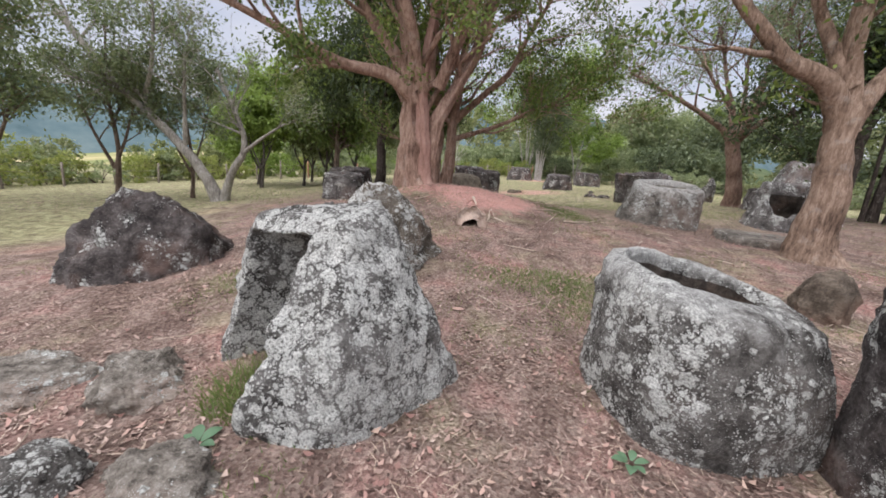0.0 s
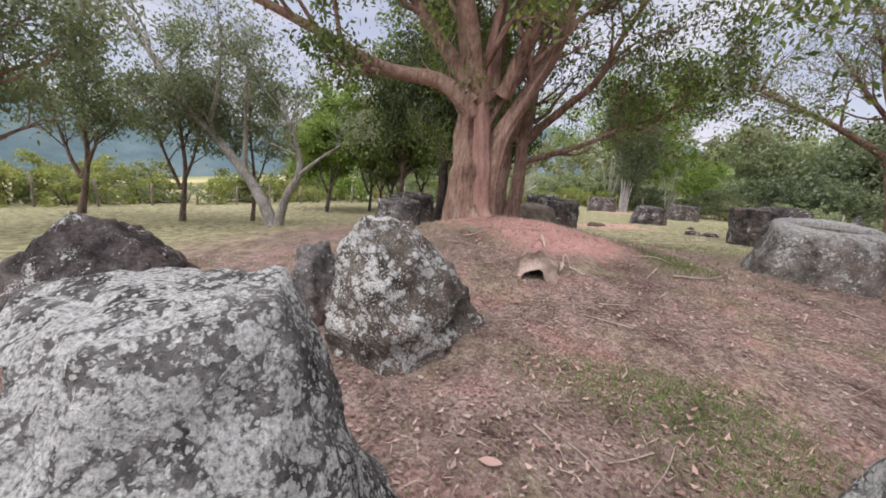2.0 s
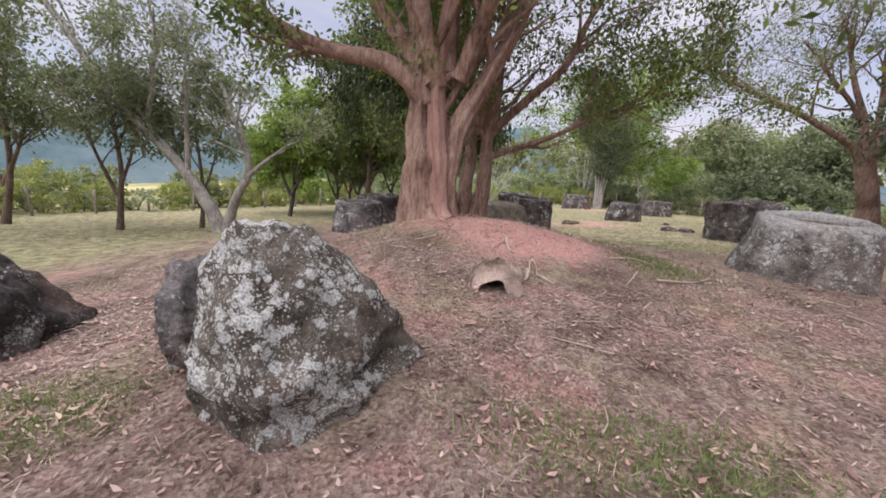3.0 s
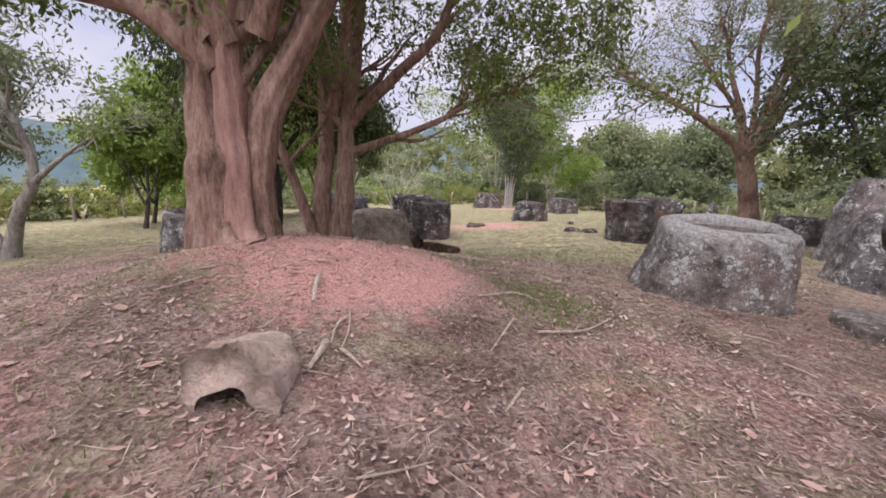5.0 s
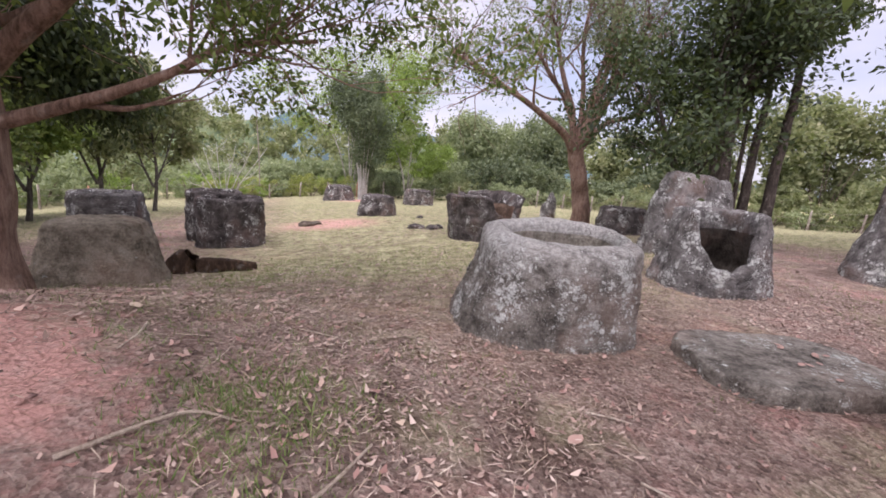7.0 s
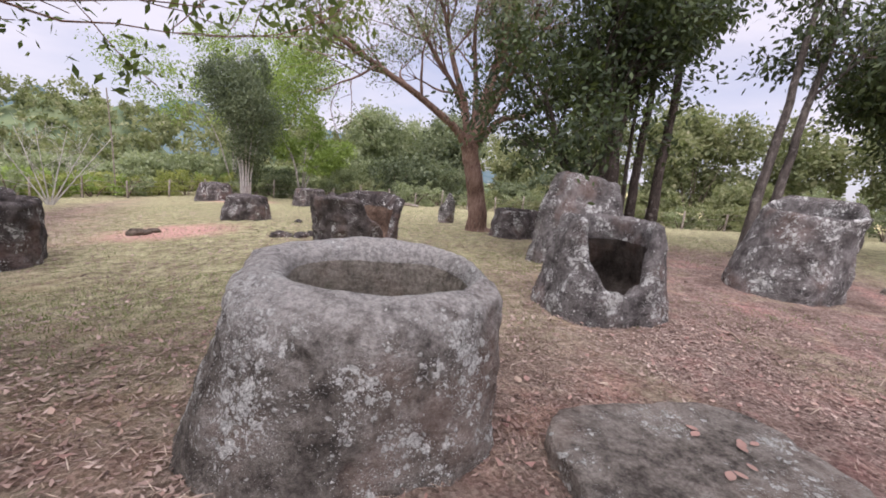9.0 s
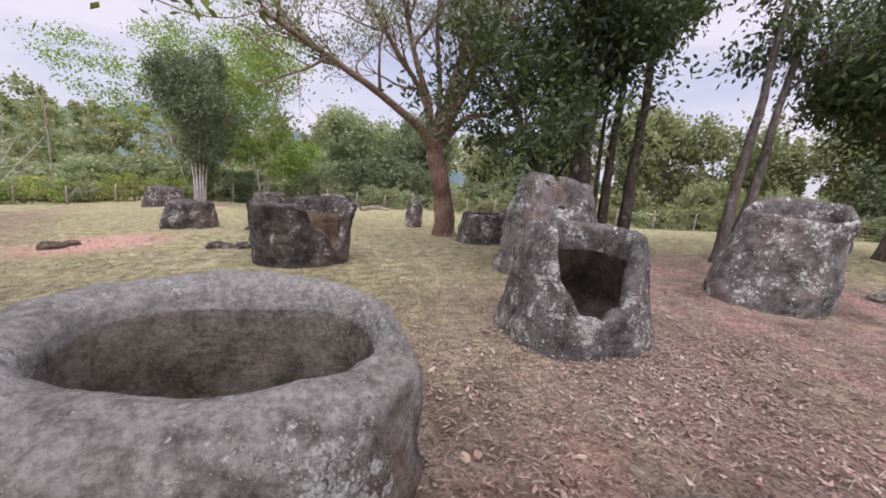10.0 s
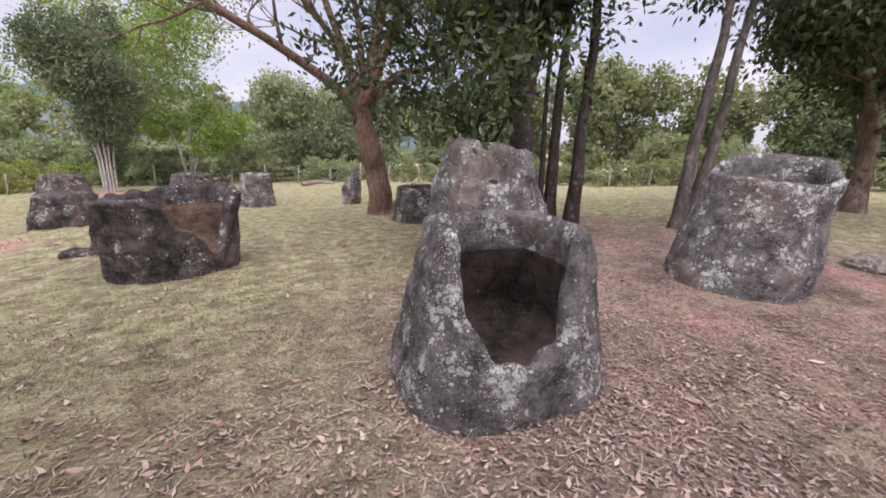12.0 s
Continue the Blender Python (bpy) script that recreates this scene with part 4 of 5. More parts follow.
# spreading tree beyond the middle jar
tree(12.75, 18.3, [
    ([(0, 0, 0), (-0.2, 0, 1.0), (-0.5, 0, 2.1), (-0.75, 0, 3.1)], 0.34, 0.26, 0.0),
    ([(-0.7, 0, 2.8), (-1.4, -0.1, 3.4), (-2.6, -0.2, 4.0), (-4.4, -0.4, 4.7), (-5.9, -0.6, 5.2)], 0.16, 0.05, 1.6),
    ([(-0.75, 0, 2.9), (-0.95, 0.1, 4.0), (-1.5, 0.3, 5.6), (-2.2, 0.4, 7.4)], 0.15, 0.05, 1.4),
    ([(-0.72, 0, 2.9), (-0.5, -0.3, 4.2), (-0.3, -0.6, 6.0), (-0.3, -0.8, 8.0)], 0.16, 0.05, 1.4),
    ([(-0.7, 0, 2.9), (-0.1, 0.2, 4.1), (0.7, 0.3, 5.6), (1.2, 0.5, 7.6)], 0.15, 0.05, 1.4),
    ([(-0.65, 0, 2.8), (0.2, -0.2, 3.9), (1.6, -0.3, 4.4), (2.6, -0.4, 6.0)], 0.13, 0.05, 1.4),
    ([(-0.72, 0, 2.9), (-0.6, -0.8, 4.0), (-0.9, -2.0, 5.2), (-1.4, -3.2, 6.2)], 0.12, 0.04, 1.4),
    ([(-0.75, 0, 2.9), (-0.6, 0.1, 4.4), (-0.9, 0.1, 6.4), (-0.7, 0.2, 8.2)], 0.12, 0.04, 1.0),
    ([(-0.7, 0, 2.9), (-0.3, 0.1, 4.6), (0.2, 0.1, 6.6), (0.3, 0.2, 8.4)], 0.11, 0.04, 1.0),
    ([(-0.75, 0, 2.9), (-1.2, 0.2, 4.4), (-2.3, 0.2, 5.6), (-3.2, 0.3, 6.6)], 0.11, 0.04, 1.0),
    ([(-0.68, 0, 2.9), (0.1, -0.3, 4.8), (0.9, -0.4, 6.6)], 0.1, 0.04, 1.0),
], "open spreading tree with a stout brown trunk and airy crown", BARK_RUST, LEAF_GREY, 104, levels=2, twig=1.6, per=10, reach=0.15, size=0.11, thin=0.3, kids=7, start=0.45, trunks=1, flute=0.08)
# tree beside the slab
tree(6.38, 6.86, [
    ([(0, 0, 0), (-0.07, 0, 0.9), (-0.15, 0, 1.8), (-0.22, 0, 2.7), (-0.5, 0, 4.0), (-0.6, -0.2, 6.0)], 0.34, 0.09, 0.8),
    ([(-0.16, 0, 2.2), (-0.35, 0.02, 2.65), (-0.8, 0.05, 3.0), (-1.35, 0.1, 3.3), (-2.1, 0.15, 3.9), (-2.9, 0.3, 5.0)], 0.22, 0.08, 0.6),
    ([(-0.28, 0, 2.9), (-0.7, 0.3, 3.8), (-1.1, 0.7, 5.2)], 0.15, 0.05, 1.0),
    ([(-0.18, 0, 2.3), (0.1, 0.0, 3.0), (0.5, -0.1, 3.6), (1.2, -0.3, 4.6)], 0.17, 0.06, 1.0),
], "stout reddish-barked tree forking above head height", BARK_WARM, LEAF_MAIN, 105, levels=2, twig=1.3, per=4, reach=0.2, size=0.13, kids=5, start=0.5, trunks=1, flute=0.1)
# clump of dark slender trees behind the tall jar
def slender(x, y, lean, h, r, seed, label, leaf=LEAF_DARK, bk=BARK_DARK, kids=14, start=0.35, fork=0.0, **kw):
    stems = [([(0, 0, 0), (lean[0] * 0.3 + fork * 0.12, lean[1] * 0.3, h * 0.33), (lean[0] * 0.6 - fork * 0.1, lean[1] * 0.6, h * 0.66), (lean[0], lean[1], h)], r, r * 0.3, 1.0)]
    if fork:
        stems += [([(lean[0] * 0.2, 0, h * 0.22), (lean[0] * 0.3 + side * fork * 0.5, 0.1 * side, h * 0.42), (lean[0] * 0.5 + side * fork, 0.2 * side, h * 0.72)], r * 0.7, r * 0.25, 0.6) for side in (-1, 1)]
    return tree(x, y, stems, label, bk, leaf, seed, kids=kids, start=start, **kw)
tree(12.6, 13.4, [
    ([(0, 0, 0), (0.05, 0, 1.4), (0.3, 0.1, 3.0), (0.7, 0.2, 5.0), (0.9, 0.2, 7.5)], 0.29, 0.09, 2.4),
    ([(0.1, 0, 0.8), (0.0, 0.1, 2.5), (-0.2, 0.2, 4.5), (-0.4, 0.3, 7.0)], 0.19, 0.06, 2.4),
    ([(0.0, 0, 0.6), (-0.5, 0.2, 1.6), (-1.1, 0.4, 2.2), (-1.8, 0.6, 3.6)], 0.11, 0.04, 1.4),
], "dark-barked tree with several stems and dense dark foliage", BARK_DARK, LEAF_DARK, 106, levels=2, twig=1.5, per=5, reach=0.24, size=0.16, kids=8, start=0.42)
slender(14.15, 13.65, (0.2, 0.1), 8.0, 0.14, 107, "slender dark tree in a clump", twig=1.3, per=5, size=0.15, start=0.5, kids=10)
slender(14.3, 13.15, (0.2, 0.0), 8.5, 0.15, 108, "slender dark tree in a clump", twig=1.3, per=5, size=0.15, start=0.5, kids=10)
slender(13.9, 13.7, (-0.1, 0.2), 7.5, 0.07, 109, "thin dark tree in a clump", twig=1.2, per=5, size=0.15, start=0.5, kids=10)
slender(15.2, 11.3, (1.0, -0.2), 8.0, 0.13, 110, "thin bare-stemmed leaning tree", leaf=LEAF_GREY, bk=BARK_TAUPE, kids=7, twig=1.2, per=4, start=0.5)
slender(15.6, 11.2, (1.7, -0.4), 8.5, 0.12, 111, "thin bare-stemmed leaning tree", leaf=LEAF_GREY, bk=BARK_TAUPE, kids=7, twig=1.2, per=4, start=0.5)
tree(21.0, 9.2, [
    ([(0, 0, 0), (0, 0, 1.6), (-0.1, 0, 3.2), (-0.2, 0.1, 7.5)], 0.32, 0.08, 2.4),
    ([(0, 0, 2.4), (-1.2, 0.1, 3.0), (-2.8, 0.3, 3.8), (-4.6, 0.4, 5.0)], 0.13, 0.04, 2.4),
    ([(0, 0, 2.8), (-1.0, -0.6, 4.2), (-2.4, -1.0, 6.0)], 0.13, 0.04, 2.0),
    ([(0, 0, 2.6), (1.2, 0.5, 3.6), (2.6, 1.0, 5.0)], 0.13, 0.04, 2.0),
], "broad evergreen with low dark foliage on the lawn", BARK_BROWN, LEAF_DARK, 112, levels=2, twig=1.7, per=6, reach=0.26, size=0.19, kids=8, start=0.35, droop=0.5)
# trees on the western slope
tree(-7.5, 13.2, [
    ([(0, 0, 0), (-0.4, 0, 0.9), (-1.3, 0, 2.0), (-3.2, -0.1, 3.9), (-5.0, -0.2, 6.3)], 0.21, 0.08, 1.5),
    ([(0.1, 0, 0), (0.45, -0.1, 1.0), (1.0, -0.2, 1.9), (0.8, -0.2, 2.9), (0.3, -0.2, 4.2)], 0.15, 0.05, 0.9),
    ([(0.95, -0.2, 1.8), (1.6, -0.3, 2.3), (2.4, -0.4, 2.8)], 0.07, 0.02, 0.5),
    ([(0.9, -0.2, 2.4), (0.2, 0, 2.6), (-0.5, 0.1, 2.8)], 0.04, 0.015, 0.4),
    ([(-2.2, 0.0, 3.2), (-1.6, -0.3, 4.3), (-1.2, -0.6, 5.8)], 0.08, 0.03, 1.2),
    ([(-1.0, 0.0, 1.9), (-0.8, -0.2, 3.2), (-0.4, -0.6, 4.6)], 0.08, 0.03, 1.2),
], "leaning pale-barked tree with two crooked stems", BARK_PALE, LEAF_GREY, 113, levels=2, twig=1.2, per=3, reach=0.2, size=0.12, kids=6, start=0.62, trunks=2, thin=0.45)
slender(-10.9, 13.2, (0.1, 0.2), 5.5, 0.09, 114, "small forked tree on the slope", leaf=LEAF_GREY, bk=BARK_BROWN, fork=0.9, kids=11, twig=1.1, per=5, size=0.13, start=0.4)
slender(-15.5, 13.5, (0.9, 0.3), 6.5, 0.11, 115, "small leaning tree near the fence", leaf=LEAF_GREY, bk=BARK_BROWN, fork=1.2, kids=12, twig=1.3, per=5, size=0.14, start=0.42)
slender(-9.3, 14.6, (0.0, 0.1), 5.0, 0.07, 116, "small straight tree on the slope", leaf=LEAF_GREY, bk=BARK_BROWN, fork=0.8, kids=10, twig=1.0, per=5, size=0.13, start=0.42)
tree(-12.5, 8.7, [
    ([(0, 0, 0), (0, 0, 1.4), (0.15, 0, 3.0), (0.5, 0, 6.5)], 0.30, 0.08, 1.6),
    ([(0.1, 0, 1.8), (0.8, 0.1, 3.2), (1.6, 0.2, 5.2)], 0.14, 0.05, 1.4),
    ([(0.1, 0, 2.0), (-0.8, 0.1, 3.2), (-1.6, 0.2, 5.2)], 0.14, 0.05, 1.4),
], "tall reddish-trunked tree by the western fence", BARK_RED, LEAF_GREY, 117, levels=2, twig=1.6, per=6, reach=0.24, size=0.14, kids=9, start=0.4)
# a grove of small trees west of the great tree
for k, (gx0, gy0) in enumerate([(-9.5, 20.5), (-8.0, 22.5), (-6.6, 21.5), (-5.5, 23.5), (-7.2, 25.0), (-4.2, 25.5), (-10.8, 23.0), (-3.0, 27.5), (-8.9, 26.5)]):
    slender(gx0, gy0, (random.uniform(-0.5, 0.5), random.uniform(-0.4, 0.4)), random.uniform(4.2, 6.0), 0.08, 120 + k, "small slender tree in a shady grove", leaf=LEAF_HEDGE if k % 3 else LEAF_LIGHT, bk=BARK_TAUPE, fork=0.8, kids=10, twig=1.2, per=7, size=0.2, start=0.38, group="grove trees")
tree(-5.6, 20.2, [
    ([(0, 0, 0), (0.05, 0, 1.5), (0.1, 0, 3.5), (0.2, 0, 7.0)], 0.17, 0.06, 3.0),
], "straight dark tree with a dense crown behind the great tree", BARK_BROWN, LEAF_MAIN, 131, levels=2, twig=1.5, per=5, reach=0.22, size=0.2, kids=12, start=0.35)


# ---- shrubs, hedge and woods beyond the fence ----
def bush_leaves(rng, centres, radii, count, size, droop=0.1, flat=1.0):
    """Leaves gathered in uneven clumps round several centres."""
    g = np.random.RandomState(rng.randint(0, 10 ** 6))
    pts = []
    for c, r in zip(centres, radii):
        k = max(3, int(count * (r[0] * r[1] * r[2]) ** 0.66))
        sub = g.normal(0, 1, (max(3, k // 40), 3))
        sub = sub / np.linalg.norm(sub, axis=1)[:, None] * g.uniform(0.55, 1.0, (len(sub), 1))
        pick = sub[g.randint(0, len(sub), k)] + g.normal(0, 0.16, (k, 3))
        pts.append(np.array(c) + pick * np.array(r))
    return leaf_mesh(rng, np.concatenate(pts), 1, 0.01, size, droop, 0.5)


def shrub(x, y, h, w, label, leaf, seed, size=0.2, count=700, stems=5, bk=BARK_BROWN, group="", name="bush", category="bush"):
    rng = random.Random(seed)
    z0 = ground_z(x, y)
    root = empty(name, (x, y, z0 - 0.1), label, category, group)
    br = []
    cs, rs = [], []
    for k in range(stems):
        a = rng.uniform(0, 6.28)
        tip = Vector((math.cos(a) * w * 0.4, math.sin(a) * w * 0.4, h * rng.uniform(0.55, 0.85)))
        br.append((curve_pts([(tip.x * 0.1, tip.y * 0.1, 0), (tip.x * 0.45, tip.y * 0.45, tip.z * 0.55), tuple(tip)], 6), [0.035 * (1 - 0.14 * i) for i in range(6)], 5, 0))
        cs.append((tip.x, tip.y, tip.z))
        rs.append((w * rng.uniform(0.22, 0.38), w * rng.uniform(0.22, 0.38), h * rng.uniform(0.18, 0.32)))
        cs.append((tip.x * 0.9, tip.y * 0.9, tip.z * 0.45))
        rs.append((w * rng.uniform(0.2, 0.34), w * rng.uniform(0.2, 0.34), h * rng.uniform(0.18, 0.3)))
    [part("stem", tubes([q]), bk, root) for q in br]
    part("foliage", bush_leaves(rng, cs, rs, count, size), leaf, root)
    return root


# the fence line round the place, as bearings and distances from its middle
FENCE = [(-21.0, 4.0), (-19.5, 12.0), (-16.5, 21.0), (-12.0, 30.0), (-4.0, 37.5), (5.0, 39.0), (14.0, 38.0), (22.0, 33.5), (28.0, 25.5), (30.5, 15.0), (30.0, 3.0)]


def along(line, gap, jitter=0.0, seed=1, out=0.0):
    rng = random.Random(seed)
    res, left = [], 0.0
    for (x0, y0), (x1, y1) in zip(line, line[1:]):
        ln = math.hypot(x1 - x0, y1 - y0)
        nxn, nyn = -(y1 - y0) / ln, (x1 - x0) / ln
        d = left
        while d < ln:
            o = out + rng.uniform(-jitter, jitter)
            u = d / ln
            res.append((x0 + (x1 - x0) * u + nxn * o + rng.uniform(-jitter, jitter) * 0.3, y0 + (y1 - y0) * u + nyn * o))
            d += gap
        left = d - ln
    return res


frng = random.Random(5)
fence = empty("fence", (5, 20, -0.5), "weathered wooden post fence with sagging wires", "fence")
prev = None
for k, (px, py) in enumerate(along(FENCE, 2.1, 0.12, 3)):
    h = frng.uniform(1.0, 1.35)
    lx, ly = frng.uniform(-0.08, 0.08), frng.uniform(-0.08, 0.08)
    z0 = ground_z(px, py)
    pts = [(px - 5, py - 20, z0 - 0.2 + 0.5), (px - 5 + lx * 0.5, py - 20 + ly * 0.5, z0 + h * 0.5 + 0.5), (px - 5 + lx, py - 20 + ly, z0 + h + 0.5), (px - 5 + lx, py - 20 + ly, z0 + h + 0.51)]
    part("post", tubes([(pts, [0.06, 0.055, 0.05, 0.004], 7, 0)]), RED_POST if frng.random() < 0.12 else POST, fence)
    if prev:
        for hh in (0.35, 0.7, 0.98):
            a, b = V((prev[0] - 5, prev[1] - 20, prev[2] + hh + 0.5)), V((px - 5, py - 20, z0 + hh + 0.5))
            mid = (a + b) / 2 + V((0, 0, -0.04))
            part("wire", tubes([([a, mid, b], [0.008] * 3, 4, 0)]), POST, fence)
    prev = (px, py, z0)

hrng = random.Random(9)
for k, (bx, by) in enumerate(along(FENCE, 1.7, 0.7, 4, out=1.8)):
    h = hrng.uniform(1.3, 2.4) * (hrng.uniform(0.75, 1.2) if bx < -9 else 1.0)
    shrub(bx, by, h, hrng.uniform(2.2, 3.2), "scrubby green bush behind the fence", hrng.choice([LEAF_HAZED, LEAF_YELLOW, LEAF_LIGHT, LEAF_YELLOW] if bx < 8 else [LEAF_HEDGE, LEAF_GREY, LEAF_HAZED, LEAF_HEDGE]), 300 + k, size=0.17, count=420, group="hedge bushes")
# darker leaf colours from x = 20 on stand in for the eastern shade
for k, (bx, by) in enumerate(along(FENCE[3:], 4.2, 1.6, 6, out=5.5)):
    h = hrng.uniform(3.0, 5.2) * (0.5 if -6 < bx < 12 else 0.85)
    shrub(bx, by, h, hrng.uniform(3.5, 5.0), "tall leafy thicket beyond the fence", hrng.choice([LEAF_HAZED, LEAF_HAZED, LEAF_YELLOW, LEAF_LIGHT] if bx < 9 else [LEAF_HAZED, LEAF_GREY, LEAF_HAZED] if bx < 20 else [LEAF_GREY, LEAF_CYPRESS, LEAF_HEDGE]), 500 + k, size=0.26, count=420, stems=6, group="thicket", name="thicket", category="thicket")
# shade in the east is put into the leaf choice from x = 26
for k, (bx, by) in enumerate(along(FENCE[4:], 5.2, 2.5, 8, out=12.0)):
    shrub(bx, by, hrng.uniform(6.5, 9.5) * (0.36 if -8 < bx < 14 else 1.0), hrng.uniform(5.0, 7.0), "tall tree in the woods beyond the fence", hrng.choice([LEAF_HAZED, LEAF_HAZED, LEAF_HEDGE] if bx < 26 else [LEAF_GREY, LEAF_HEDGE, LEAF_CYPRESS]), 700 + k, size=0.36, count=380, stems=7, group="woods", name="woodland_tree", category="tree")
for k, (bx, by) in enumerate(along(FENCE[:4], 3.5, 1.5, 12, out=4.5)):
    shrub(bx, by, hrng.uniform(1.6, 2.6), hrng.uniform(3.0, 4.0), "yellow-green bush on the slope beyond the fence", hrng.choice([LEAF_LIGHT, LEAF_YELLOW, LEAF_HEDGE]), 800 + k, size=0.22, count=420, stems=6, group="slope bushes")

# scrub on the far slope
srub = random.Random(71)
sc, sr = [], []
for k in range(420):
    a, d = radians(srub.uniform(-30, 40)), srub.uniform(56, 104)
    u = (d / 72 - 1) / 0.55
    z = -5 + 24 * 0.55 * math.sin(max(0, min(1, u)) * math.pi / 2) if d > 72 else -4.5
    w = srub.uniform(1.2, 3.2)
    sc.append((d * math.sin(a), d * math.cos(a), z + w * 0.4))
    sr.append((w, w, w * srub.uniform(0.6, 1.3)))
thing("far_scrub", bush_leaves(srub, sc, sr, 55, 0.7), LEAF_HEDGE, (0, 0, 0), "scattered scrub and small trees on the far slope", "scrub", kind="stuff")

# upright dense shrub with pale stems on red earth
def cypress(x, y, h, w, seed):
    rng = random.Random(seed)
    root = empty("upright_shrub", (x, y, ground_z(x, y) - 0.1), "dense dark upright shrub on pale bare stems", "shrub")
    br = []
    for k in range(12):
        a = rng.uniform(0, 6.28)
        s = rng.uniform(0.5, 1.0)
        br.append((curve_pts([(0.25 * math.cos(a), 0.25 * math.sin(a), 0), (w * 0.1 * s * math.cos(a), w * 0.1 * s * math.sin(a), h * 0.25), (w * 0.3 * s * math.cos(a), w * 0.3 * s * math.sin(a), h * 0.6)], 6), [0.07 * (1 - 0.13 * i) for i in range(6)], 5, 0))
    [part("stem", tubes([q]), WHITE_STEM, root) for q in br]
    cs = [(rng.uniform(-0.2, 0.2) * w, rng.uniform(-0.2, 0.2) * w, h * u) for u in (0.22, 0.38, 0.52, 0.64, 0.72, 0.8, 0.88)]
    rs = [(w * q, w * q, h * 0.14) for q in (0.16, 0.26, 0.36, 0.4, 0.38, 0.32, 0.22)]
    part("foliage", bush_leaves(rng, cs, rs, 2600, 0.14, -0.5), LEAF_CYPRESS, root)
    return root
cypress(7.4, 34.5, 8.6, 4.6, 61)
# feathery light-green tree beside it
def feathery(x, y, h, w, seed, label, dens=420):
    rng = random.Random(seed)
    root = empty("feathery_tree", (x, y, ground_z(x, y) - 0.1), label, "tree")
    br, cs, rs = [], [], []
    for k in range(9):
        a = rng.uniform(0, 6.28)
        tip = (w * 0.45 * math.cos(a), w * 0.45 * math.sin(a), h * rng.uniform(0.5, 0.98))
        br.append((curve_pts([(0, 0, 0), (tip[0] * 0.3, tip[1] * 0.3, tip[2] * 0.6), tip], 7), [0.06 * (1 - 0.12 * i) for i in range(7)], 5, 0))
        for u in (0.5, 0.75, 1.0):
            cs.append((tip[0] * u, tip[1] * u, tip[2] * (0.35 + 0.65 * u)))
            rs.append((w * 0.2, w * 0.2, h * 0.1))
    [part("stem", tubes([q]), BARK_PALE, root) for q in br]
    part("foliage", bush_leaves(rng, cs, rs, dens, 0.2), LEAF_LIGHT, root)
    return root
feathery(11.5, 38.0, 6.5, 6.0, 62, "bright yellow-green feathery tree by the fence")
feathery(7.5, 41.0, 14.0, 13.0, 63, "tall airy light-green tree beyond the fence", 230)
# bare white-stemmed shrub
tree(-0.8, 31.5, [([(0, 0, 0), (dx * 0.35, dy * 0.3, 1.2), (dx, dy, 3.4)], 0.04, 0.012, 1.2) for dx, dy in ((-1.8, 0), (-1.0, 0.4), (-0.2, -0.3), (0.7, 0.3), (1.6, 0), (2.3, 0.4))],
     "bare white-stemmed shrub by the fence", WHITE_STEM, LEAF_GREY, 64, levels=1, twig=0.9, kids=6, start=0.4, category="shrub", trunks=6, bare=1)

# ---- flat stone lid, fragments and clutter ----
def slab_mesh(name, rx, ry, thick, seed, power=2.6):
    rows, n = [], 96
    prof = [(0.0, thick), (0.4, thick), (0.75, thick), (0.9, thick), (0.965, thick * 0.99), (0.995, thick * 0.9), (1.0, thick * 0.5), (1.0, 0.1 * thick), (0.98, -0.1)]
    vs = []
    for i in range(n):
        th = 2 * math.pi * i / n
        sup = (abs(math.cos(th)) ** power + abs(math.sin(th)) ** power) ** (-1 / power)
        for u, z in prof:
            x, y = rx * sup * u * math.cos(th), ry * sup * u * math.sin(th)
            d = 1 + (0.07 * fbm((x, y, 0), 1.6, seed, 4) + 0.03 * fbm((x, y, z), 7, seed, 3)) * (u > 0.5)
            vs.append((x * d, y * d, z + 0.02 * fbm((x, y, 0), 2.5, seed + 1, 4) * (z > 0)))
    m = len(prof)
    ii = np.arange(n * m).reshape(n, m)
    jj = np.roll(ii, -1, axis=0)
    fs = np.stack([ii[:, :-1].ravel(), ii[:, 1:].ravel(), jj[:, 1:].ravel(), jj[:, :-1].ravel()], 1)
    return soft(mesh_np(name, vs, fs))


STONE_SLAB = stone("stone_slab", (0.075, 0.066, 0.056), (0.235, 0.21, 0.18), (0.42, 0.385, 0.335), 0.46, 16.0, 0.25, 0.15)
lid = thing("flat_stone", slab_mesh("flat_stone", 0.74, 0.53, 0.15, 3, 3.4), STONE_SLAB, (6.22, 7.98, ground_z(6.22, 7.98) - 0.01), "flat worn slab of grey stone lying on the ground", "stone slab")
lid.rotation_euler = (0, 0, radians(-20))


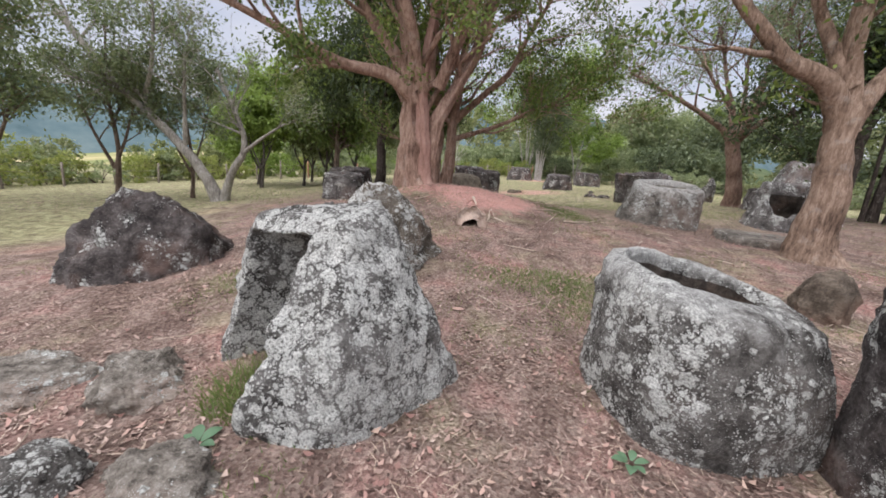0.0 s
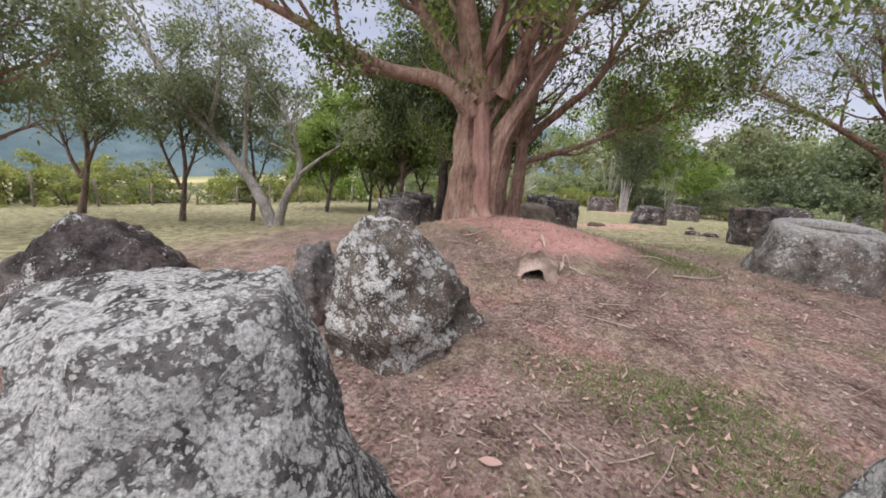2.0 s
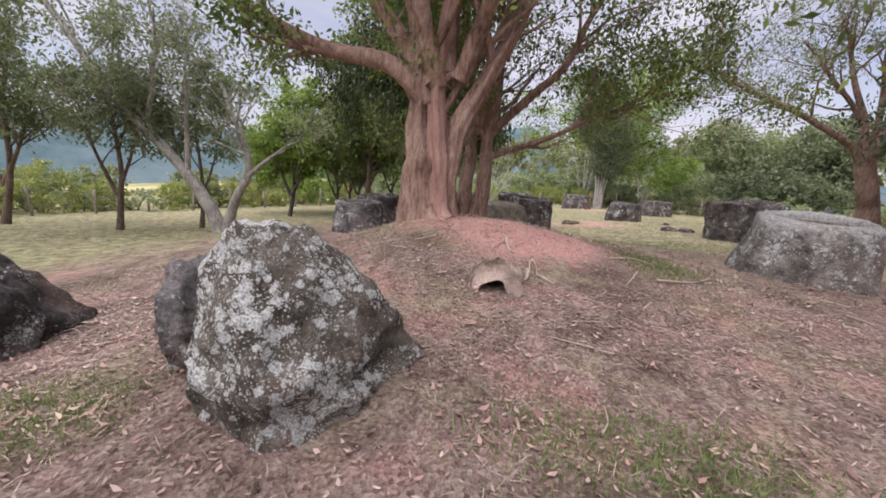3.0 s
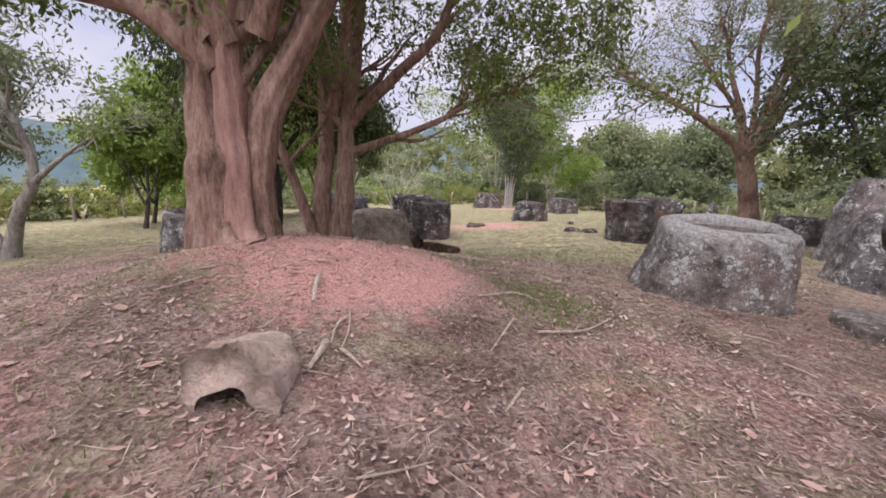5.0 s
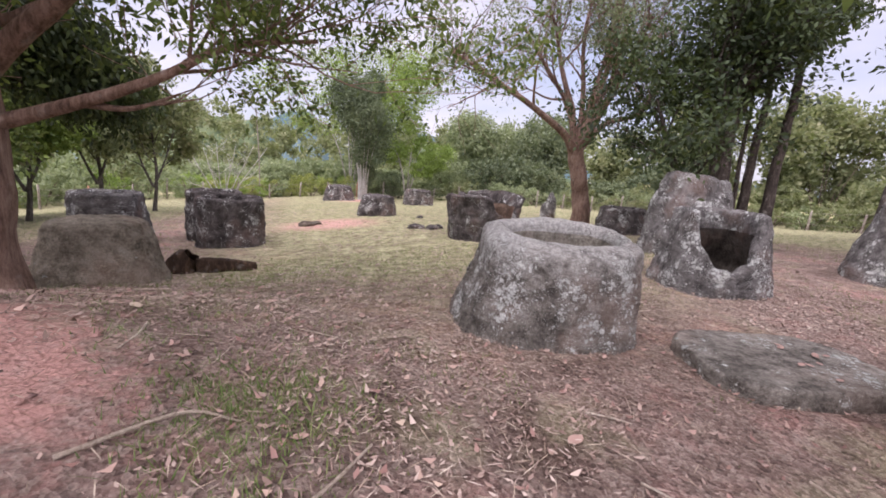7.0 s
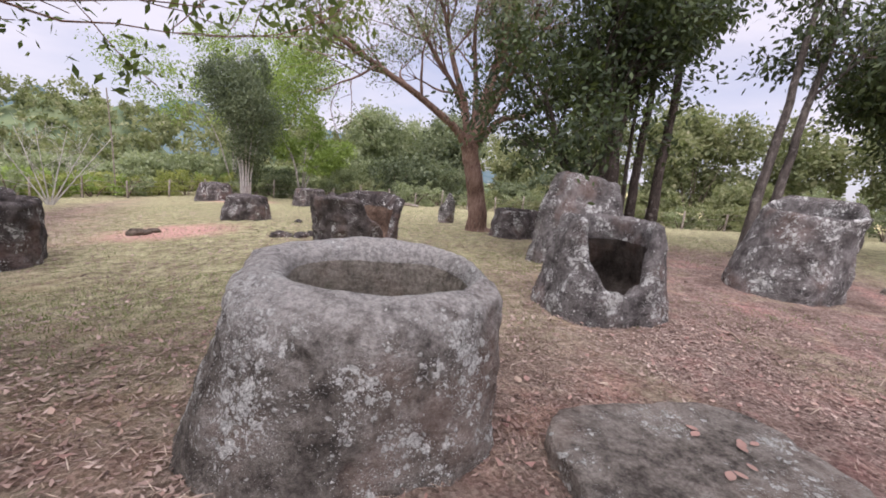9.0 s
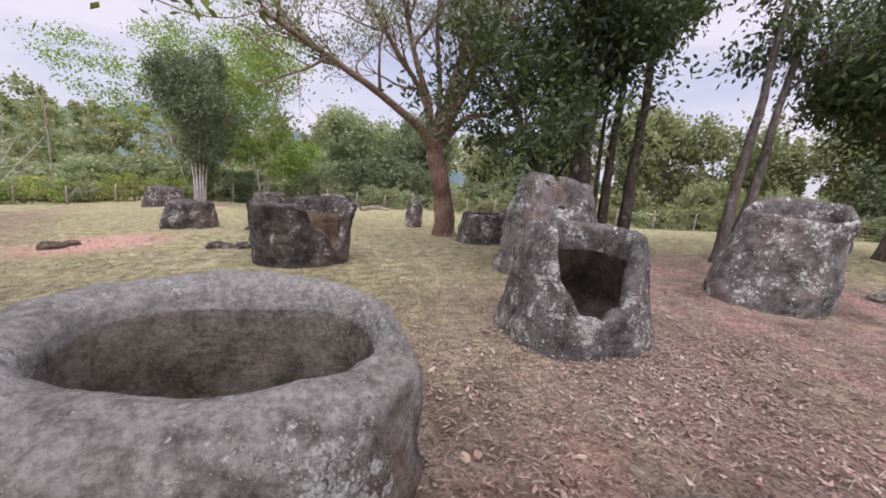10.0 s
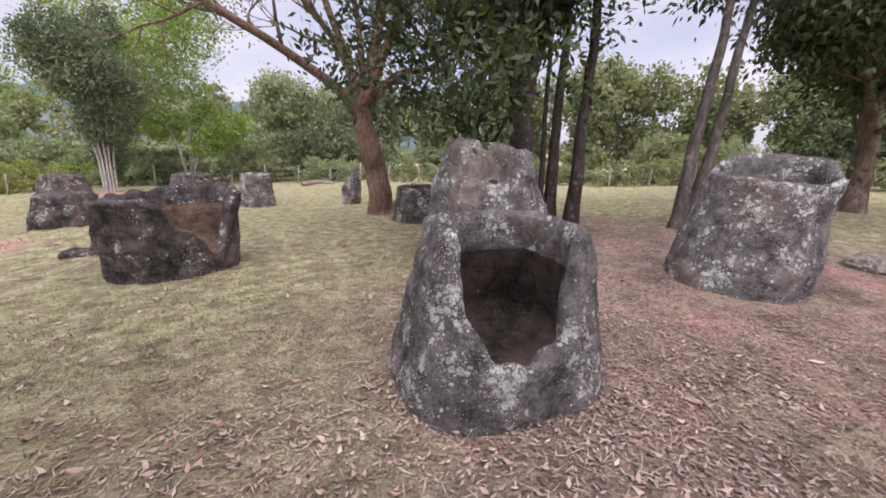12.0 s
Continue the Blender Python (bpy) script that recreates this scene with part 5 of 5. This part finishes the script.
def arch_mesh(name, w, ln, h, wall, seed):
    """A half-buried stone shell with an arched mouth at its -y end."""
    vs, n, m = [], 24, 10
    for side in (0, 1):
        for j in range(m + 1):
            v = j / m
            for i in range(n + 1):
                a = math.pi * i / n
                s = (1 - side * wall / w * 2) * (1 - 0.45 * v ** 2)
                x, y, z = -w / 2 * s * math.cos(a), ln * (v - 0.5), h * s * math.sin(a) ** 0.8 - 0.04
                d = 0.11 * fbm((x, y, z), 5, seed, 4)
                vs.append((x * (1 + d * 3), y + 0.05 * fbm((x, z, side), 4, seed + 1, 3), z * (1 + d * 3)))
    ii = np.arange(2 * (m + 1) * (n + 1)).reshape(2, m + 1, n + 1)
    def quads(a):
        return np.stack([a[:-1, :-1].ravel(), a[:-1, 1:].ravel(), a[1:, 1:].ravel(), a[1:, :-1].ravel()], 1)
    rim = np.stack([ii[0, 0, :-1], ii[1, 0, :-1], ii[1, 0, 1:], ii[0, 0, 1:]], 1)
    back = np.stack([ii[0, -1, :-1], ii[0, -1, 1:], ii[1, -1, 1:], ii[1, -1, :-1]], 1)
    return soft(mesh_np(name, vs, np.concatenate([quads(ii[0])[:, ::-1], quads(ii[1]), rim, back])))


STONE_TAN = stone("stone_tan", (0.38, 0.28, 0.215), (0.62, 0.48, 0.39), (0.74, 0.63, 0.54), 0.3, 12.0, 0.0, 0.25)
frag = thing("jar_fragment", arch_mesh("jar_fragment", 0.48, 0.52, 0.35, 0.115, 5), STONE_TAN, (0.43, 6.54, ground_z(0.43, 6.54) - 0.02), "small tan half-buried jar fragment with a hollow mouth", "stone fragment")
frag.rotation_euler = (radians(4), 0, radians(-4))


def log_mesh(name, pts, radii, seed):
    me = tubes([(curve_pts(pts, 18), list(np.interp(np.linspace(0, 1, 18), np.linspace(0, 1, len(radii)), radii)), 18, 0.2)])
    for v in me.vertices:
        v.co += v.co.normalized() * 0.03 * fbm(v.co, 6, seed, 3)
    return me


CHAR = bark("charred_wood", (0.018, 0.012, 0.009), (0.05, 0.032, 0.022), (0.13, 0.08, 0.05))
def fallen(name, x, y, pts, radii, mat, label, seed, category="log"):
    return thing(name, log_mesh(name, pts, radii, seed), mat, (x, y, ground_z(x, y)), label, category)
fallen("tree_stump", 1.15, 13.0, [(-0.12, 0, -0.1), (-0.08, 0, 0.14), (0.05, -0.03, 0.3)], (0.24, 0.2, 0.12), CHAR, "low charred brown tree stump", 51, "stump")
fallen("log", 1.25, 13.05, [(0.0, 0, 0.08), (0.35, 0.03, 0.1), (0.8, 0.08, 0.06)], (0.15, 0.12, 0.07), CHAR, "short dark rotten log beside a stump", 52)
fallen("log", 17.4, 32.7, [(-1.0, 0, 0.1), (0, 0.1, 0.22), (1.1, 0.2, 0.12)], (0.14, 0.12, 0.08), POST, "pale fallen log near the fence", 53)
for k, (rx, ry, s) in enumerate([(6.05, 17.3, 0.28), (6.45, 17.1, 0.24), (6.75, 17.4, 0.2), (7.3, 21.0, 0.16), (3.1, 19.6, 0.3), (3.45, 19.8, 0.2)]):
    rock(rx, ry, (s, s * 0.8, s * 0.5), 60 + k, "low dark stone lying in the grass", STONE_BROWN if k > 3 else STONE_DARK, 0.02, k * 40, "small_stone", "small stones", level=3)
rock(14.3, 8.5, (0.35, 0.3, 0.2), 70, "low grey stone half sunk in the leaves", STONE_GREY, 0.02, 30)
pole_x, pole_y = 0.6, 40.4
thing("pole", tubes([([(0, 0, -0.2), (-0.05, 0, 3.2), (-0.2, 0, 6.6)], [0.05, 0.045, 0.035], 8, 0)]), POST, (pole_x, pole_y, ground_z(pole_x, pole_y)), "thin pale upright pole by the fence", "pole")


def plant(x, y, n, size, seed, label):
    rng = random.Random(seed)
    root = empty("plant", (x, y, ground_z(x, y)), label, "plant")
    for k in range(n):
        a = 2 * math.pi * k / n + rng.uniform(-0.3, 0.3)
        ln = size * rng.uniform(0.7, 1.2)
        vs = []
        for i in range(7):
            u = i / 6
            w = ln * 0.3 * math.sin(math.pi * min(1, u * 0.9 + 0.08))
            for sgn in (-1, 0, 1):
                r = 0.02 + ln * u
                z = 0.03 + ln * (0.75 * u - 0.55 * u * u) + abs(sgn) * 0.12 * w
                vs.append((r * math.cos(a) - sgn * w * math.sin(a), r * math.sin(a) + sgn * w * math.cos(a), z))
        ii = np.arange(21).reshape(7, 3)
        part("leaf", soft(mesh_np("leaf", vs, np.stack([ii[:-1, :-1].ravel(), ii[:-1, 1:].ravel(), ii[1:, 1:].ravel(), ii[1:, :-1].ravel()], 1))), LEAF_PLANT, root)


LEAF_PLANT = foliage("leaves_plant", [(0.05, 0.1, 0.06), (0.09, 0.16, 0.09), (0.13, 0.21, 0.12)], 0.15)
plant(1.17, 1.93, 6, 0.09, 81, "small green broad-leaved seedling at the foot of a jar")
plant(-1.25, 1.83, 7, 0.1, 82, "low bluish-green broad-leaved plant among boulders")
# ---- litter, grass and sticks ----
def scatter(name, n, box, size, mat, label, category, seed, keep=None, lift=0.012, narrow=0.45, flat=0.25, curl=0.0):
    g = np.random.RandomState(seed)
    c = []
    while len(c) < n:
        x, y = g.uniform(box[0], box[1]), g.uniform(box[2], box[3])
        if keep is None or keep(x, y, g.rand()):
            c.append((x, y, ground_z(x, y) + 0.035 * fbm((x, y, 0), 0.9, 1, 3) + 0.018 * fbm((x, y, 0), 4.0, 2, 3) + lift))
    c = np.array(c)
    a = g.uniform(0, 2 * np.pi, n)
    ax = np.stack([np.cos(a), np.sin(a), g.normal(0, flat, n)], 1)
    sd = np.stack([-np.sin(a), np.cos(a), g.normal(0, flat, n)], 1)
    ln = size * g.uniform(0.5, 1.5, (n, 1))
    wd = ln * narrow
    up = np.array([0, 0, 1.0]) * ln * curl * g.uniform(0.2, 1, (n, 1))
    v = np.stack([c - ax * ln * 0.5 + up, c - ax * ln * 0.1 + sd * wd * 0.5, c + ax * ln * 0.5 + up, c + ax * ln * 0.05 - sd * wd * 0.5], 1).reshape(-1, 3)
    ob = thing(name, mesh_np(name, v, np.arange(n * 4).reshape(n, 4)), mat, (0, 0, 0), label, category, kind="stuff")
    return ob


def litter_keep(x, y, u):
    if ((x - 0.75) / 1.0) ** 2 + ((y - 8.0) / 0.7) ** 2 < 1 and u > 0.12:
        return False
    dens = 0.35 + 0.65 * smooth(0.35, 0.6, 0.5 + 0.5 * fbm((x, y, 0), 0.5, 4, 3))
    dens *= 1 - 0.72 * smooth(9.0, 12.5, y + 0.25 * min(0, 8 - x)) * smooth(0.5, 2.5, x)
    return u < dens


scatter("leaf_litter", 46000, (-5, 11, -0.5, 12), 0.036, LITTER, "dry brown fallen leaves strewn over the earth", "leaf litter", 1, litter_keep, curl=0.15, narrow=0.34, flat=0.15)
scatter("dry_straw", 30000, (-4, 10, 0, 12), 0.075, LITTER, "thin brown stalks and leaf ribs on the earth", "straw", 9, litter_keep, narrow=0.06, lift=0.016, flat=0.12)
scatter("leaf_litter", 12000, (8, 20, 7, 16), 0.042, LITTER_DIM, "large dry fallen leaves under the dark trees", "leaf litter", 2, litter_keep, curl=0.18, flat=0.15)
scatter("leaf_litter", 3600, (-3, 9, 0.5, 11), 0.05, LITTER_RED, "scattered larger reddish fallen leaves", "leaf litter", 3, litter_keep, curl=0.3, lift=0.02)
scatter("leaf_litter", 6000, (-4, 10, -0.5, 10.5), 0.046, LITTER, "broad pale dry leaves strewn over the earth", "leaf litter", 6, litter_keep, curl=0.35, lift=0.018)
scatter("leaf_litter", 24000, (2.5, 15, 8.5, 17), 0.038, LITTER_DIM, "small dry leaf scraps in the thin grass", "leaf litter", 7, lambda x, y, u: u < 0.35 + 0.65 * smooth(0.3, 0.6, 0.5 + 0.5 * fbm((x, y, 0), 0.9, 14, 3)), curl=0.12, narrow=0.32, flat=0.14)
scatter("dry_straw", 9000, (2.5, 14, 8.5, 16), 0.07, STRAW, "dry straw in the thin grass", "straw", 8, None, narrow=0.05, lift=0.02, flat=0.15)
scatter("dry_straw", 22000, (-5, 11, -0.5, 14), 0.10, STRAW, "dry straw and thin twigs on the ground", "straw", 4, litter_keep, narrow=0.035, lift=0.02, flat=0.12)
scatter("leaf_litter", 14000, (-14, 16, 10, 26), 0.06, LITTER, "dry leaves on the far grass", "leaf litter", 5, lambda x, y, u: u < 0.6, curl=0.2)


def grass_keep(x, y, u):
    f = fbm((x, y, 0), 0.8, 12, 3)
    d = smooth(0.05, 0.4, f) * 0.6
    if y > 9.5 and x > 1.5:
        d = max(d, 0.8 * smooth(9.5, 12.0, y))
    for cx, cy, r in ((1.5, 4.2, 0.7), (-1.35, 2.4, 0.45), (2.4, 8.0, 0.6), (-2.0, 5.6, 0.6)):
        d = max(d, 0.9 * (1 - smooth(r * 0.5, r, math.hypot(x - cx, y - cy))))
    return u < d


def blades(name, n, box, h, seed, keep, label, mat=GRASS):
    g = np.random.RandomState(seed)
    c = []
    while len(c) < n:
        x, y = g.uniform(box[0], box[1]), g.uniform(box[2], box[3])
        if keep(x, y, g.rand()):
            c.append((x, y, ground_z(x, y) + 0.035 * fbm((x, y, 0), 0.9, 1, 3) + 0.018 * fbm((x, y, 0), 4.0, 2, 3) - 0.005))
    c = np.array(c)
    a = g.uniform(0, 2 * np.pi, n)
    sd = np.stack([np.cos(a), np.sin(a), np.zeros(n)], 1) * 0.004
    tip = np.stack([g.normal(0, 0.6, n), g.normal(0, 0.6, n), np.ones(n)], 1) * h * g.uniform(0.4, 1.3, (n, 1))
    v = np.stack([c - sd, c + sd, c + tip], 1).reshape(-1, 3)
    return thing(name, mesh_np(name, v, np.arange(n * 3).reshape(n, 3)), mat, (0, 0, 0), label, "grass", kind="stuff")


blades("grass", 36000, (-5, 11, -0.5, 14), 0.045, 21, grass_keep, "short thin grass among the leaves")
blades("grass", 40000, (-12, 20, 11, 30), 0.07, 22, lambda x, y, u: u < 0.7, "short dry lawn grass")
blades("grass", 2600, (0.6, 2.8, 3.0, 5.4), 0.05, 24, lambda x, y, u: u < 0.9 * (1 - smooth(0.1, 1.0, math.hypot((x - 1.65) / 0.9, (y - 4.15) / 1.1))), "green grass patch among the leaves")
blades("grass", 2000, (-0.2, 2.4, 3.8, 5.4), 0.05, 26, lambda x, y, u: u < 0.9 * (1 - smooth(0.2, 1.0, math.hypot((x - 1.1) / 1.1, (y - 4.65) / 0.5))), "green grass patch thick with dry leaves")
blades("grass", 1800, (-2.8, -1.2, 3.7, 5.0), 0.05, 27, lambda x, y, u: u < 0.9 * (1 - smooth(0.2, 1.0, math.hypot((x + 1.95) / 0.7, (y - 4.3) / 0.55))), "thin green grass beside the stone fragment")
blades("grass", 1500, (1.6, 3.4, 7.2, 9.2), 0.06, 25, lambda x, y, u: u < 0.9 * (1 - smooth(0.1, 1.0, math.hypot((x - 2.4) / 0.7, (y - 8.0) / 0.7))), "dry grass and weeds on the edge of the mound")
blades("grass_tuft", 900, (-1.5, -0.7, 1.95, 2.7), 0.16, 23, lambda x, y, u: math.hypot(x + 1.12, y - 2.3) < 0.34, "green grass tuft in the mouth of the broken jar")


def fallen_leaf(x, y, z, size, turn, mat, label):
    vs = []
    for i in range(7):
        u = i / 6 - 0.5
        w = size * 0.26 * math.cos(u * math.pi) ** 0.8 if abs(u) < 0.5 else 0.0
        for sgn in (-1, 0, 1):
            vs.append((u * size, sgn * w, 0.006 + 0.25 * abs(sgn) * w + 0.25 * size * u * u))
    ii = np.arange(21).reshape(7, 3)
    ob = thing("fallen_leaf", soft(mesh_np("fallen_leaf", vs, np.stack([ii[:-1, :-1].ravel(), ii[1:, :-1].ravel(), ii[1:, 1:].ravel(), ii[:-1, 1:].ravel()], 1))), mat, (x, y, z), label, "leaf", "fallen leaves")
    ob.rotation_euler = (0, 0, turn)


lrng = random.Random(77)
for k in range(90):
    x, y = lrng.uniform(-1.5, 10.5), lrng.uniform(3.0, 10.5)
    if any(math.hypot(x - cx, y - cy) < cr for cx, cy, cr in ((1.85, 2.76, 0.95), (4.75, 9.3, 1.0), (8.3, 10.1, 0.95), (6.22, 7.98, 0.9), (-0.5, 8.8, 0.6), (-0.5, 4.75, 0.85), (10.7, 12.4, 1.1), (6.6, 7.15, 0.5), (0.42, 6.55, 0.35))):
        continue
    z = ground_z(x, y) + 0.035 * fbm((x, y, 0), 0.9, 1, 3) + 0.018 * fbm((x, y, 0), 4.0, 2, 3) + 0.004
    fallen_leaf(x, y, z, lrng.uniform(0.07, 0.14), lrng.uniform(0, 6.28), LITTER_RED if k % 3 else STRAW, "curled dry fallen leaf lying on the ground")
for k in range(9):
    a, r = lrng.uniform(0, 6.28), lrng.uniform(0.1, 0.55)
    fallen_leaf(6.22 + r * math.cos(a), 7.98 + 0.7 * r * math.sin(a), ground_z(6.22, 7.98) + 0.146, lrng.uniform(0.06, 0.1), lrng.uniform(0, 6.28), LITTER_RED, "dry fallen leaf lying on a flat stone")


def stick(pts, r, label="bare dry stick lying on the leaves"):
    base = V((pts[0][0], pts[0][1], 0.0))
    base.z = ground_z(base.x, base.y)
    loc = []
    for p in pts:
        loc.append((p[0] - base.x, p[1] - base.y, ground_z(p[0], p[1]) - base.z + r + 0.015 + (p[2] if len(p) > 2 else 0)))
    c = curve_pts(loc, 10)
    thing("stick", tubes([(c, [r * (1 - 0.06 * i) for i in range(10)], 6, 0)]), TWIG, base, label, "stick", "fallen sticks")


stick([(2.15, 7.32, 0.0), (2.45, 7.38, 0.02), (2.66, 7.52, 0.02), (2.87, 7.71, 0.04)], 0.013, "long pale bare stick lying on the leaves")
stick([(1.75, 7.79), (2.1, 8.0, 0.02), (2.33, 7.96)], 0.011)
stick([(2.0, 7.49), (1.86, 7.2), (1.75, 6.98)], 0.009)
stick([(1.88, 6.62), (1.8, 6.5), (1.74, 6.41)], 0.012)
stick([(0.48, 7.63, 0.02), (0.5, 7.45, 0.03), (0.53, 7.28)], 0.024, "short broken piece of pale wood")
stick([(0.78, 7.15), (0.75, 7.0, 0.02), (0.75, 6.86)], 0.012)
stick([(0.73, 6.81, 0.02), (0.72, 6.7, 0.02), (0.69, 6.59)], 0.026, "short broken piece of pale wood")
stick([(0.82, 6.81), (0.9, 6.74), (0.97, 6.66)], 0.012)
stick([(3.32, 6.71), (3.26, 6.62), (3.21, 6.54)], 0.012)
stick([(3.67, 6.84), (3.76, 6.86), (3.83, 6.84)], 0.014, "short broken piece of pale wood")
srng = random.Random(33)
for k in range(150):
    x, y = srng.uniform(-2.5, 9), srng.uniform(1.0, 11)
    if any(math.hypot(x - cx, y - cy) < cr for cx, cy, cr in ((1.74, 2.75, 1.1), (-0.62, 2.5, 1.0), (4.7, 9.3, 1.2), (8.3, 10.1, 1.0), (6.22, 7.98, 1.0), (-0.5, 8.8, 0.7), (-0.6, 4.75, 0.8), (10.6, 12.5, 1.3), (6.6, 7.15, 0.6))):
        continue
    a, ln = srng.uniform(0, 6.28), srng.uniform(0.15, 0.45)
    stick([(x, y), (x + math.cos(a) * ln * 0.5 + 0.02, y + math.sin(a) * ln * 0.5), (x + math.cos(a) * ln, y + math.sin(a) * ln)], srng.uniform(0.004, 0.008))


# crumbs of red earth on the mound
def clods(n, box, keep, mat, label, seed, size):
    g = np.random.RandomState(seed)
    oct_v = np.array([(1, 0, 0), (0, 1, 0), (-1, 0, 0), (0, -1, 0), (0, 0, 1), (0, 0, -1)], float)
    oct_f = np.array([(0, 1, 4), (1, 2, 4), (2, 3, 4), (3, 0, 4), (1, 0, 5), (2, 1, 5), (3, 2, 5), (0, 3, 5)])
    vs, fs = [], []
    while len(vs) < n:
        x, y = g.uniform(box[0], box[1]), g.uniform(box[2], box[3])
        if keep(x, y, g.rand()):
            s = size * g.uniform(0.3, 1.0) ** 2 + 0.004
            z = ground_z(x, y) + 0.035 * fbm((x, y, 0), 0.9, 1, 3) + 0.018 * fbm((x, y, 0), 4.0, 2, 3)
            fs.append(oct_f + 6 * len(vs))
            vs.append(oct_v * s * g.uniform(0.6, 1.3, (6, 3)) * np.array([1, 1, 0.4]) + np.array([x, y, z]))
    return thing("earth_clods", mesh_np("earth_clods", np.concatenate(vs), np.concatenate(fs)), mat, (0, 0, 0), label, "earth", kind="stuff")


RED_EARTH = bark("red_earth", (0.36, 0.19, 0.155), (0.58, 0.34, 0.29), (0.72, 0.47, 0.41), 9)
clods(600, (-1.6, 2.6, 6.6, 9.6), lambda x, y, u: u < math.exp(-1.3 * (((x - 0.5) / 1.0) ** 2 + ((y - 8.0) / 0.75) ** 2)), RED_EARTH, "crumbled lumps of bare red earth on the mound", 41, 0.034)
BROWN_EARTH = bark("brown_earth", (0.07, 0.05, 0.04), (0.17, 0.12, 0.1), (0.3, 0.23, 0.19), 9)
clods(5000, (-4, 10, 0.5, 11), lambda x, y, u: u < 0.5, BROWN_EARTH, "small crumbs of soil and gravel among the leaves", 42, 0.016)
